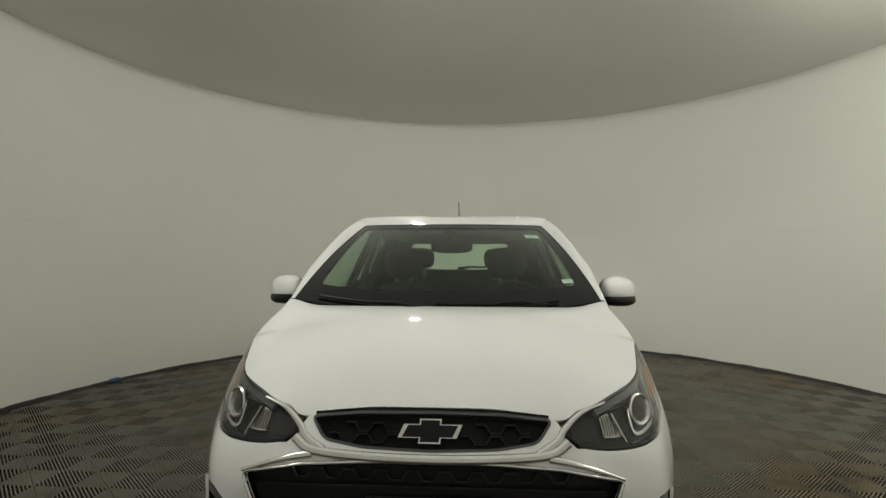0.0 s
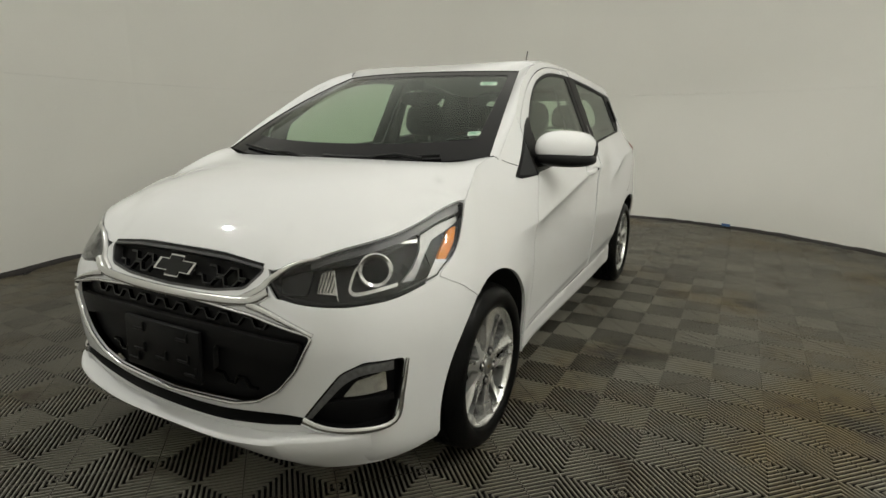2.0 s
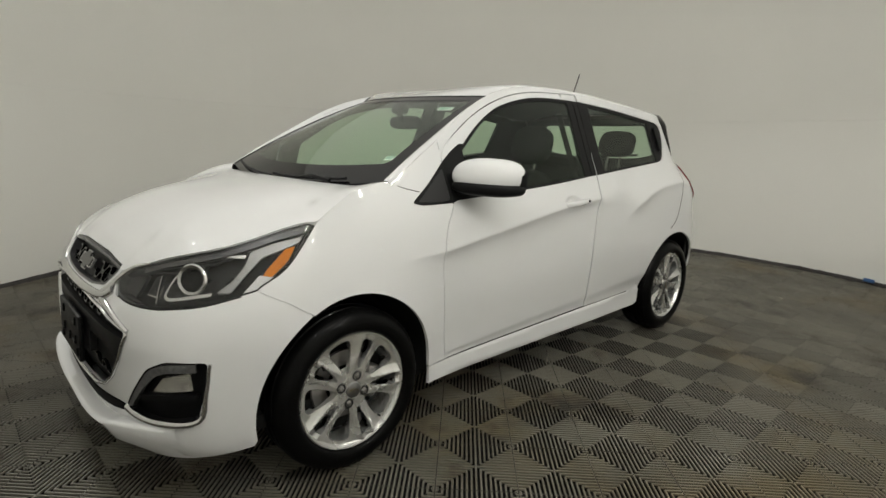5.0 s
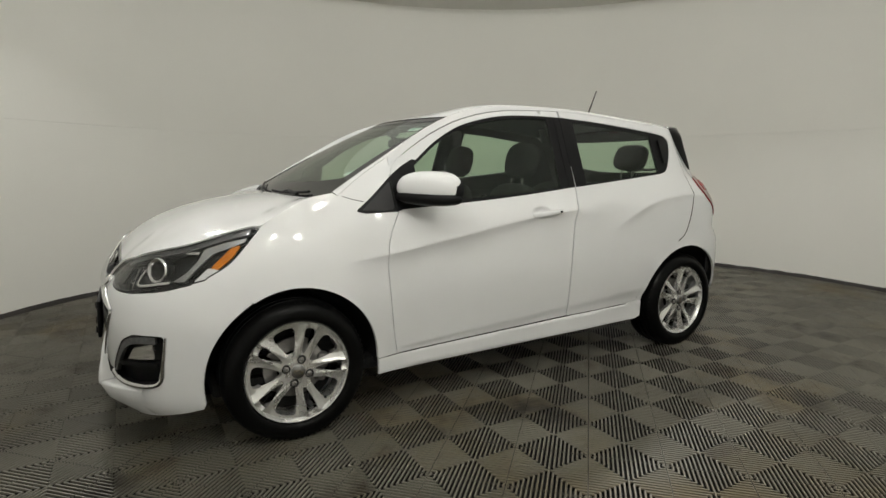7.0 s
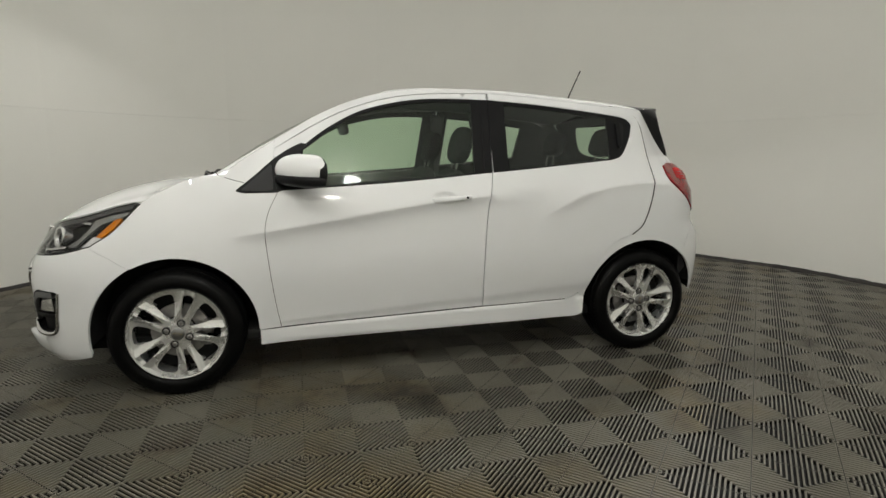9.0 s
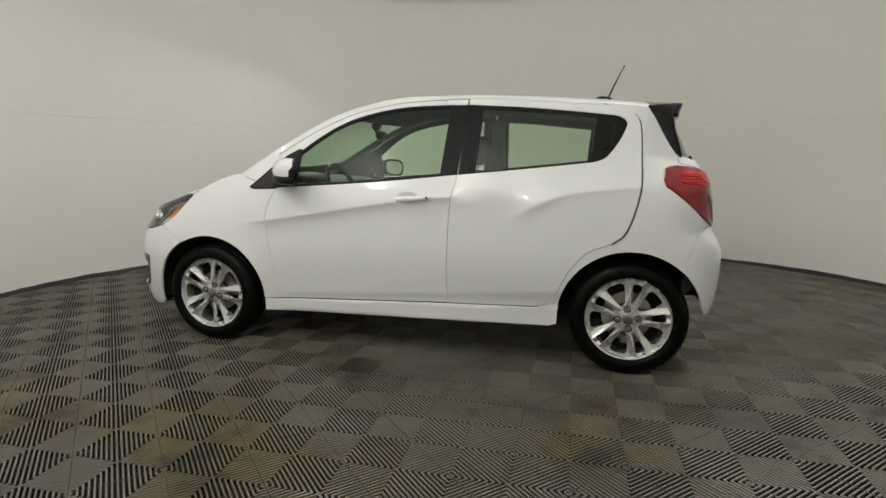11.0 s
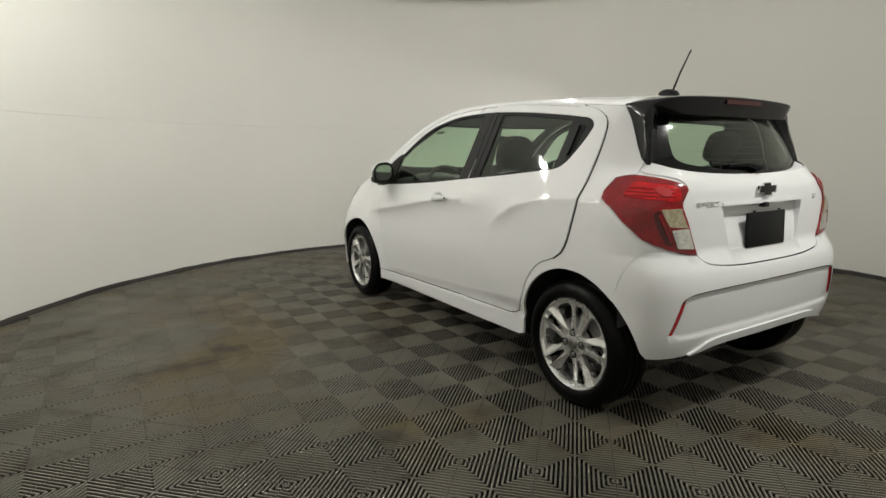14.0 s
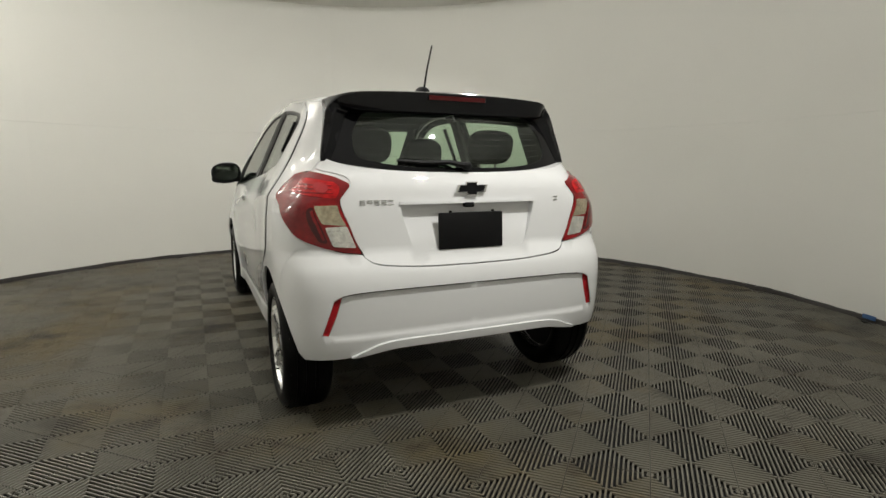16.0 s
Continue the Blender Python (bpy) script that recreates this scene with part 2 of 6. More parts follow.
# rubber base strip, a little uneven along its top
n = 360
bv, bf = [], []
for k in range(n):
    a = 2 * math.pi * k / n
    w = 0.010 * noise.noise(Vector((6 * math.cos(a), 6 * math.sin(a), 0))) + 0.006 * noise.noise(Vector((30 * math.cos(a), 30 * math.sin(a), 3)))
    for g, z in ((-0.020 + 0.6 * w, -0.01), (-0.011 + 0.4 * w, 0.02 + w), (-0.004, 0.031 + w), (0.003, 0.032 + w)):
        bv.append((*oval(a, g), z))
for k in range(n):
    for r in range(3):
        i, j = 4 * k + r, 4 * ((k + 1) % n) + r
        bf.append((i, i + 1, j + 1, j))
baseboard = tagged(mesh_ob("baseboard", bv, bf, SKIRT), "black rubber base strip along the foot of the curved wall", "baseboard", kind="structure")

# floor tiles: squares set at 45 degrees to the car, with ribs square to each edge
PITCH, X0, Y0 = 0.1989, 0.6512, 0.7306
SIDE = PITCH * math.sqrt(2)


def tile_shape():
    vs, fs, side, half, ribs = [], [], [], SIDE / 2 - 0.0012, 17
    pitch = SIDE / ribs

    def rib(p, turn):
        # worn top and shoulders, then sides coloured near black as gap shade, down to the open base
        sect = ((-0.0046, -0.018), (-0.0039, -0.0058), (-0.0028, -0.0002), (0.0028, -0.0002), (0.0039, -0.0058), (0.0046, -0.018))
        lo, b = max(abs(p) - 0.001, 0.002), half
        c, s = (1, 0, -1, 0)[turn], (0, 1, 0, -1)[turn]
        base, m = len(vs), len(sect)
        for q in (lo, b):
            for dp, z in sect:
                u, v = p + dp, q
                vs.append((u * c - v * s, u * s + v * c, z))
        for k in range(m - 1):
            fs.append((base + k, base + k + 1, base + m + k + 1, base + m + k))
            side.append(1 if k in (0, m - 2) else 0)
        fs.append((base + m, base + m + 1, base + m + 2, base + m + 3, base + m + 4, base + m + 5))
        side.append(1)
    for turn in range(4):
        for k in range(ribs):
            p = (k - (ribs - 1) / 2) * pitch
            if abs(p) < half - 0.006:
                rib(p, turn)
    for turn in range(4):
        c, s = (1, 0, -1, 0)[turn], (0, 1, 0, -1)[turn]
        base = len(vs)
        for u, v in ((-half, half - 0.0012), (half, half - 0.0012), (half, half), (-half, half)):
            vs.append((u * c - v * s, u * s + v * c, -0.001))
        fs.append((base, base + 1, base + 2, base + 3))
        side.append(0)
    return vs, fs, side


tv, tf, ts = tile_shape()
tile_mesh = bpy.data.meshes.new("tile")
tile_mesh.from_pydata(tv, [], tf)
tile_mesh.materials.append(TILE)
tile_mesh.materials.append(GAP_SHADE)
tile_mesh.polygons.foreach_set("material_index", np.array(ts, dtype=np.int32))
spots = []
for i in range(-26, 27):
    for j in range(-26, 27):
        x, y = X0 + i * PITCH, Y0 + j * PITCH
        if (i + j) % 2 == 0 and ((x - CX) / (RA + 0.06)) ** 2 + ((y - CY) / (RB + 0.06)) ** 2 < 1:
            spots.append((max(0.0, 0.9 - x) * 1.2 + abs(y - 0.2) * 0.3, x, y))
spots.sort()


def lay_tiles():
    rest_v, rest_f = [], []
    arr = np.array(tv)
    c = math.sqrt(0.5)
    for k, (_, x, y) in enumerate(spots):
        dz = random.uniform(-0.0006, 0.0006)
        if k < 300:
            ob = bpy.data.objects.new("tile", tile_mesh)
            scene.collection.objects.link(ob)
            ob.parent = floor
            ob.matrix_basis = pose(x, y, dz, 0, 0, 45 + 90 * random.randrange(4))
        else:
            base = len(rest_v)
            rest_v.extend(np.c_[x + c * (arr[:, 0] - arr[:, 1]), y + c * (arr[:, 0] + arr[:, 1]), arr[:, 2] + dz].tolist())
            rest_f.extend([tuple(v + base for v in f) for f in tf])
    tagged(mesh_ob("tile_field", rest_v, rest_f, [TILE, GAP_SHADE], floor, slots=ts * (len(rest_f) // len(tf)), smooth=False), kind="stuff")


def tape(a, z, wide):
    bm = bmesh.new()
    box(bm, (wide, 0.012, 0.03), bevel=0.003)
    x, y = oval(a, -0.03)
    ob = from_bm("tape_strip", bm, BLUE)
    ob.matrix_world = pose(x, y, z, 0, 0, math.degrees(math.atan2(RB * math.cos(a), -RA * math.sin(a))))
    return tagged(ob, "short blue tape strip stuck on the black base strip", "tape", "tape on the base strip")


tape(math.atan2(3.45 / RB, 1.17 / RA), 0.04, 0.09)
tape(math.atan2(1.15 / RB, -3.25 / RA), 0.03, 0.10)


# ---- shapes of the body ----

def pchip(*pts):
    X, Y = np.array(pts, float).T
    h, d = np.diff(X), np.diff(Y) / np.diff(X)
    m = np.zeros(len(X))
    m[0], m[-1] = d[0], d[-1]
    for i in range(1, len(X) - 1):
        if d[i - 1] * d[i] > 0:
            w1, w2 = 2 * h[i] + h[i - 1], h[i] + 2 * h[i - 1]
            m[i] = (w1 + w2) / (w1 / d[i - 1] + w2 / d[i])

    def f(x):
        x = np.clip(np.asarray(x, float), X[0], X[-1])
        i = np.clip(np.searchsorted(X, x) - 1, 0, len(h) - 1)
        t = (x - X[i]) / h[i]
        return ((1 + 2 * t) * (1 - t) ** 2 * Y[i] + t * (1 - t) ** 2 * h[i] * m[i]
                + t * t * (3 - 2 * t) * Y[i + 1] + t * t * (t - 1) * h[i] * m[i + 1])
    return f


def cubic(*pts):
    X, Y = np.array(pts, float).T
    n, h = len(X), np.diff(X)
    A, b = np.eye(n), np.zeros(n)
    for i in range(1, n - 1):
        A[i, i - 1:i + 2] = h[i - 1], 2 * (h[i - 1] + h[i]), h[i]
        b[i] = 6 * ((Y[i + 1] - Y[i]) / h[i] - (Y[i] - Y[i - 1]) / h[i - 1])
    M = np.linalg.solve(A, b)

    def f(x):
        x = np.clip(np.asarray(x, float), X[0], X[-1])
        i = np.clip(np.searchsorted(X, x) - 1, 0, n - 2)
        a, c = X[i + 1] - x, x - X[i]
        return (M[i] * a ** 3 + M[i + 1] * c ** 3) / (6 * h[i]) + (Y[i] / h[i] - M[i] * h[i] / 6) * a + (Y[i + 1] / h[i] - M[i + 1] * h[i] / 6) * c
    return f


def ramp(x, a, b):
    t = np.clip((np.asarray(x, float) - a) / (b - a), 0, 1)
    return t * t * (3 - 2 * t)


# the outline of the body in plan, from the middle of the nose round its left side to the middle of the tail
PLAN = [(0, -1.872), (0.15, -1.871), (0.33, -1.862), (0.52, -1.832), (0.665, -1.750), (0.742, -1.62), (0.795, -1.48), (0.802, -1.3), (0.798, -1.1), (0.785, -0.85), (0.777, -0.5), (0.776, 0.0),
        (0.777, 0.5), (0.786, 0.85), (0.795, 1.1), (0.795, 1.3), (0.775, 1.47), (0.72, 1.575), (0.62, 1.63), (0.45, 1.652), (0.2, 1.66), (0, 1.661)]
ARC = np.concatenate([[0], np.cumsum(np.hypot(*np.diff(np.array(PLAN), axis=0).T))])
plan_x, plan_y = cubic(*zip(ARC, [p[0] for p in PLAN])), cubic(*zip(ARC, [p[1] for p in PLAN]))
TAIL = float(ARC[-1])
nose_in = pchip((0.1, 0.12), (0.16, 0.085), (0.22, 0.03), (0.3, 0.012), (0.42, 0.002), (0.52, 0.0), (0.6, 0.012), (0.66, 0.038), (0.72, 0.075), (0.78, 0.115), (0.86, 0.17), (1.0, 0.3))
tail_in = pchip((0.2, 0.09), (0.3, 0.04), (0.36, 0.02), (0.45, 0.006), (0.58, 0.0), (0.65, 0.008), (0.7, 0.035), (0.735, 0.058), (0.8, 0.062), (0.92, 0.07), (1.0, 0.085), (1.06, 0.125), (1.14, 0.15), (1.4, 0.2))
gap_low = pchip((-0.838, 0.278), (-0.743, 0.280), (0.272, 0.312), (0.74, 0.320), (0.85, 0.325))
crease_a = pchip((-1.2, 0.70), (-0.9, 0.727), (-0.5, 0.785), (0.06, 0.868), (0.4, 0.895), (0.75, 0.905))
crease_b = pchip((0.5, 0.715), (0.60, 0.785), (0.7, 0.842), (0.83, 0.897), (1.0, 0.930), (1.22, 0.946), (1.5, 0.946))


crease_low = pchip((-0.8, 0.306), (-0.31, 0.333), (0.05, 0.357), (0.41, 0.380), (0.82, 0.413), (1.0, 0.43))


def side_in(y, z):
    """How far the flank lies inside the plan outline, by place along the car and height."""
    fender = 0.072 * (np.maximum(z - 0.5, 0) / 0.36) ** 1.9
    d = z - 0.885
    door = 0.44 * 0.5 * (d + np.sqrt(d * d + 0.003)) - 0.0
    top = np.maximum(z - 1.3, 0)
    door = door + 0.9 * top * top
    w = ramp(y, -1.2, -0.72)
    rear = 0.07 * ramp(y, 1.1, 1.5) * ramp(z, 0.86, 1.12)
    bulge = ramp(y, -0.85, -0.6) * (1 - ramp(y, 0.8, 1.1))
    a, b = z - crease_a(y), z - crease_b(y)
    wa = ramp(y, -1.0, -0.72) * (1 - ramp(y, 0.25, 0.7))
    wb = ramp(y, 0.54, 0.78) * (1 - ramp(y, 1.35, 1.5))
    a, b = (np.sign(k) * (np.sqrt(k * k + 4e-5) - 0.0063) for k in (a, b))
    ridge = 0.021 * wa * np.exp(-np.where(a > 0, a / 0.10, -a / 0.032)) + 0.023 * wb * np.exp(-np.where(b > 0, b / 0.10, -b / 0.038))
    g, c = gap_low(y), crease_low(y)
    tuck = 0.007 * bulge * ramp(z - g, -0.012, 0.001) * (1 - ramp((z - g) / (c + 0.006 - g), 0.25, 1.0)) + 0.022 * bulge * ramp(0.226 - z, 0.0, 0.05)
    under = 0.026 * ramp(0.60 - z, 0.0, 0.34) * ramp(y, -0.93, -0.80) * (1 - ramp(y, 0.85, 1.0)) + 0.012 * ramp(y, 0.35, 0.80) * (1 - ramp(y, 0.86, 1.0)) * ramp(0.42 - z, 0.0, 0.10)
    cup = 0.016 * (1 - ramp(np.hypot((y - 0.045) / 0.078, (z - 0.880) / 0.036), 0.25, 1.0))
    return fender * (1 - w) + door * w + rear + 0.008 - ridge + tuck + under + cup


def ring(s, z):
    """The skin of the body: s metres round the outline from the nose, at height z. Negative s is the right-hand side."""
    s, z = np.asarray(s, float), np.asarray(z, float)
    a = np.clip(np.abs(s), 0, TAIL)
    X, Y = plan_x(a), plan_y(a)
    x = X * (1 - side_in(Y, z) / 0.785)
    y = Y + nose_in(z) * ramp(-Y, 1.0, 1.65) - tail_in(z) * ramp(Y, 1.15, 1.6)
    return np.stack([np.where(s < 0, -x, x), y, z + 0 * x], -1)


rail = cubic((-1.0, 0.975), (-0.88, 1.065), (-0.736, 1.155), (-0.6, 1.24), (-0.415, 1.333), (-0.25, 1.385), (-0.09, 1.412), (0.1, 1.421), (0.34, 1.42), (0.6, 1.406), (0.84, 1.383), (1.1, 1.356), (1.3, 1.335), (1.5, 1.31))
crown = cubic((-0.45, 1.35), (-0.3, 1.378), (-0.1, 1.405), (0.15, 1.427), (0.4, 1.441), (0.7, 1.440), (1.0, 1.426), (1.25, 1.404), (1.5, 1.372))
bonnet = pchip((-1.9, 0.66), (-1.83, 0.715), (-1.805, 0.745), (-1.76, 0.79), (-1.70, 0.828), (-1.6, 0.876), (-1.45, 0.927), (-1.3, 0.957), (-1.15, 0.975), (-0.9, 0.99))
drop = pchip((-1.9, 0.30), (-1.6, 0.30), (-1.31, 0.25), (-1.1, 0.06), (-0.9, 0.02))


def hood(x, y):
    x, y = np.asarray(x, float), np.asarray(y, float)
    lead = 0.12 * np.abs(x) ** 2.2 * ramp(-y, 1.5, 1.8)
    return np.stack([x, y, bonnet(y - lead) - drop(y) * np.abs(x) ** 3], -1)


def skin_s(y, z):
    """The place round the outline where the left flank has the given y at that height."""
    t = np.linspace(0, TAIL, 1400)
    return float(np.interp(y, ring(t, z + 0 * t)[:, 1], t))


def front_s(x, z):
    t = np.linspace(0, float(ARC[8]), 900)
    return math.copysign(float(np.interp(abs(x), ring(t, z + 0 * t)[:, 0], t)), x)


def rear_s(x, z):
    t = np.linspace(TAIL, float(ARC[14]), 900)
    return math.copysign(float(np.interp(abs(x), ring(t, z + 0 * t)[:, 0], t)), x)


# ---- skin patches ----
def smooth_line(pts, n=6):
    """A smooth open line through the points."""
    p = [np.array(q, float) for q in pts]
    p = [2 * p[0] - p[1]] + p + [2 * p[-1] - p[-2]]
    out = []
    for a, b, c, d in zip(p, p[1:], p[2:], p[3:]):
        for k in range(n):
            t = k / n
            out.append(0.5 * (2 * b + (c - a) * t + (2 * a - 5 * b + 4 * c - d) * t * t + (3 * b - a - 3 * c + d) * t ** 3))
    out.append(p[-2])
    return [tuple(q) for q in out]


def corners(pts, r=0.01, n=4):
    """A closed polygon with its corners rounded."""
    out, m = [], len(pts)
    for i in range(m):
        a, b, c = (np.array(pts[(i + k) % m], float) for k in (-1, 0, 1))
        u, v = a - b, c - b
        d = min(r, 0.45 * np.linalg.norm(u), 0.45 * np.linalg.norm(v))
        p, q = b + u / np.linalg.norm(u) * d, b + v / np.linalg.norm(v) * d
        for k in range(n + 1):
            t = k / n
            out.append(tuple((1 - t) ** 2 * p + 2 * t * (1 - t) * b + t * t * q))
    return out


def inside(poly, pts):
    p, x, y = np.array(poly), pts[:, 0], pts[:, 1]
    hit = np.zeros(len(pts), bool)
    for (x0, y0), (x1, y1) in zip(p, np.roll(p, -1, 0)):
        if y0 != y1:
            hit ^= ((y0 > y) != (y1 > y)) & (x < (x1 - x0) * (y - y0) / (y1 - y0) + x0)
    return hit


def dense(poly, step):
    out = []
    for a, b in zip(poly, list(poly[1:]) + [poly[0]]):
        a, b = np.array(a, float), np.array(b, float)
        k = max(1, int(np.ceil(np.linalg.norm(b - a) / step)))
        out += [a + (b - a) * i / k for i in range(k)]
    keep = [out[0]]
    for q in out[1:]:
        if np.linalg.norm(q - keep[-1]) > 1e-4:
            keep.append(q)
    if np.linalg.norm(keep[-1] - keep[0]) < 1e-4:
        keep.pop()
    return np.array(keep)


def shrink(poly, d):
    p = np.array(poly)
    area = np.sum(p[:, 0] * np.roll(p[:, 1], -1) - np.roll(p[:, 0], -1) * p[:, 1])
    t = np.roll(p, -1, 0) - np.roll(p, 1, 0)
    t /= np.linalg.norm(t, axis=1)[:, None] + 1e-9
    return p + d * np.sign(area) * np.c_[-t[:, 1], t[:, 0]]


def normals_of(f, q, pos):
    e = 1e-3
    du = f(q[:, 0] + e, q[:, 1]) - f(q[:, 0] - e, q[:, 1])
    dv = f(q[:, 0], q[:, 1] + e) - f(q[:, 0], q[:, 1] - e)
    n = np.cross(du, dv)
    n /= np.linalg.norm(n, axis=1)[:, None] + 1e-12
    core = np.c_[0 * pos[:, 0], np.clip(pos[:, 1], -1.2, 1.1), np.clip(pos[:, 2], 0.45, 0.8)]
    if np.sum(n * (pos - core)) < 0:
        n = -n
    return n


def patch(name, poly, f, mats, parent, step=0.035, holes=(), thick=0.008, gap=0.0, lift=0.0, lines=(), label="", rim_slot=1):
    """A piece of the skin f(u, v): the polygon less its holes, with thickness and its own edges."""
    rim = dense(poly, step * 0.6)
    rim = shrink(rim, gap) if gap else rim
    cuts = [dense(h, step * 0.6) for h in holes]
    lo, hi = rim.min(0), rim.max(0)
    gx, gy = np.meshgrid(np.arange(lo[0] + step / 2, hi[0], step), np.arange(lo[1] + step / 2, hi[1], step))
    grid = np.c_[gx.ravel(), gy.ravel()]
    ok = inside(rim, grid)
    for c in cuts:
        ok &= ~inside(c, grid)
    grid = grid[ok]
    loops = [rim] + cuts
    edge = np.concatenate(loops + [dense(l, step * 0.6)[:-1] for l in lines] if lines else loops)
    if len(grid):
        near = np.full(len(grid), 9.0)
        for k in range(0, len(edge), 200):
            near = np.minimum(near, np.sqrt(((grid[:, None] - edge[None, k:k + 200]) ** 2).sum(2)).min(1))
        grid = grid[near > step * 0.45]
    co, ed = [], []
    for l in loops:
        b = len(co)
        co += [Vector(p) for p in l]
        ed += [(b + i, b + (i + 1) % len(l)) for i in range(len(l))]
    for l in lines:
        l = np.array([p for p in dense(l, step * 0.6)[:-1]])
        keep = inside(rim, l)
        for c in cuts:
            keep &= ~inside(c, l)
        co += [Vector(p) for p in l[keep]]
    co += [Vector(p) for p in grid]
    vs, _, tris, _, _, _ = geometry.delaunay_2d_cdt(co, ed, [], 0, 1e-6)
    q = np.array([tuple(v) for v in vs])
    tris = np.array([t for t in tris if len(t) == 3])
    mid = q[tris].mean(1)
    ok = inside(rim, mid)
    for c in cuts:
        ok &= ~inside(c, mid)
    tris = tris[ok]
    pos = f(q[:, 0], q[:, 1])
    n = normals_of(f, q, pos)
    fn = np.cross(pos[tris[:, 1]] - pos[tris[:, 0]], pos[tris[:, 2]] - pos[tris[:, 0]])
    flip = (fn * n[tris[:, 0]]).sum(1) < 0
    tris[flip] = tris[flip][:, ::-1]
    top, low = pos + n * lift, pos + n * (lift - thick)
    m = len(q)
    verts, norms = [top, low], [n, -n]
    faces = [tuple(t) for t in tris] + [tuple(m + t[::-1]) for t in tris]
    slots = [0] * len(tris) + [1] * len(tris)
    count = {}
    for t in tris:
        for a, b in ((t[0], t[1]), (t[1], t[2]), (t[2], t[0])):
            count[(a, b)] = count.get((a, b), 0) + 1
    open_edges = [e for e in count if (e[1], e[0]) not in count]
    wall_v, wall_n, base = [], [], 2 * m
    for a, b in open_edges:
        k = base + len(wall_v)
        wn = np.cross(top[b] - top[a], n[a])
        wn = wn / (np.linalg.norm(wn) + 1e-12)
        wall_v += [top[a], top[b], low[b], low[a]]
        wall_n += [wn] * 4
        faces.append((k, k + 3, k + 2, k + 1))
        slots.append(rim_slot)
    if wall_v:
        verts.append(np.array(wall_v))
        norms.append(np.array(wall_n))
    mats = mats if isinstance(mats, (list, tuple)) else [mats, mats]
    return mesh_ob(name, np.concatenate(verts), faces, mats, parent, label, slots, True, np.concatenate(norms))


def flip(poly):
    return [(-p[0], p[1]) for p in poly]


def pair(name, poly, f, mats, parent, holes=(), lines=(), **kw):
    """The patch on the left flank and its twin on the right."""
    a = patch(name, poly, f, mats, parent, holes=holes, lines=lines, **kw)
    b = patch(name, flip(poly), f, mats, parent, holes=[flip(h) for h in holes], lines=[flip(l) for l in lines], **kw)
    return a, b


def sides(*pts):
    """Places on the flank, given as (y, z), as places on the skin."""
    return [(skin_s(y, z), z) for y, z in pts]


def fronts(*pts):
    return [(front_s(x, z), z) for x, z in pts]


def arc(cy, r, a0, a1, n=16, cz=0.285, high=1.0):
    return [(cy + r * math.cos(radians(a0 + (a1 - a0) * k / n)), cz + high * r * math.sin(radians(a0 + (a1 - a0) * k / n))) for k in range(n + 1)]


# ---- the car ----
car = tagged(new("hatchback_car"), "white five-door hatchback with black trim, parked on ribbed tiles", "car")
BACK = [PAINT, TRIM]
AF, AR = -1.1925, 1.1925

door_front = [(-0.735, 0.917), (-0.778, 0.83), (-0.797, 0.739), (-0.788, 0.6), (-0.765, 0.4), (-0.745, 0.282)]
b_line = [(0.308, 1.0), (0.278, 0.85), (0.268, 0.737), (0.258, 0.5), (0.262, 0.314)]
rear_cut = [(1.02, float(rail(1.02)) - 0.004), (1.12, 1.338), (1.185, 1.305), (1.213, 1.25), (1.218, 1.1), (1.213, 0.926), (1.16, 0.737), (1.09, 0.672), (0.985, 0.625), (0.90, 0.53), (0.845, 0.42), (0.80, 0.350), (0.735, 0.322)]
rail_pts = lambda a, b, n: [(a + (b - a) * k / n, float(rail(a + (b - a) * k / n))) for k in range(n + 1)]
frame_drop = pchip((-0.75, 0.040), (-0.4, 0.036), (0.1, 0.022), (0.4, 0.014), (1.04, 0.012))
door_tops = lambda a, b, n, up=0.0: [(y, z - float(frame_drop(y)) + up) for y, z in rail_pts(a, b, n)]

front_window = smooth_line([(-0.66, 1.085), (-0.593, 1.145), (-0.48, 1.225), (-0.34, 1.297), (-0.18, 1.342), (-0.015, 1.367), (0.2, 1.374), (0.318, 1.371)]) + [(0.305, 1.0)] + smooth_line([(0.29, 0.999), (-0.05, 0.967), (-0.35, 0.945), (-0.735, 0.923)], 4) + [(-0.70, 1.055)]
rear_window = smooth_line([(0.33, 1.372), (0.6, 1.354), (0.84, 1.330), (1.04, 1.306), (1.115, 1.292), (1.15, 1.262), (1.142, 1.225), (1.115, 1.17), (1.06, 1.095), (1.005, 1.068), (0.9, 1.055), (0.6, 1.025), (0.312, 0.999)], 5)
front_glass = smooth_line([(-0.615, 1.112), (-0.47, 1.217), (-0.34, 1.283), (-0.18, 1.328), (-0.015, 1.353), (0.13, 1.36), (0.238, 1.359)], 5) + smooth_line([(0.212, 1.0), (-0.05, 0.98), (-0.35, 0.958), (-0.62, 0.942)], 4)
rear_glass = smooth_line([(0.418, 1.352), (0.6, 1.339), (0.84, 1.314), (1.005, 1.294)], 5) + smooth_line([(0.985, 1.075), (0.9, 1.066), (0.6, 1.036), (0.40, 1.017)], 4)

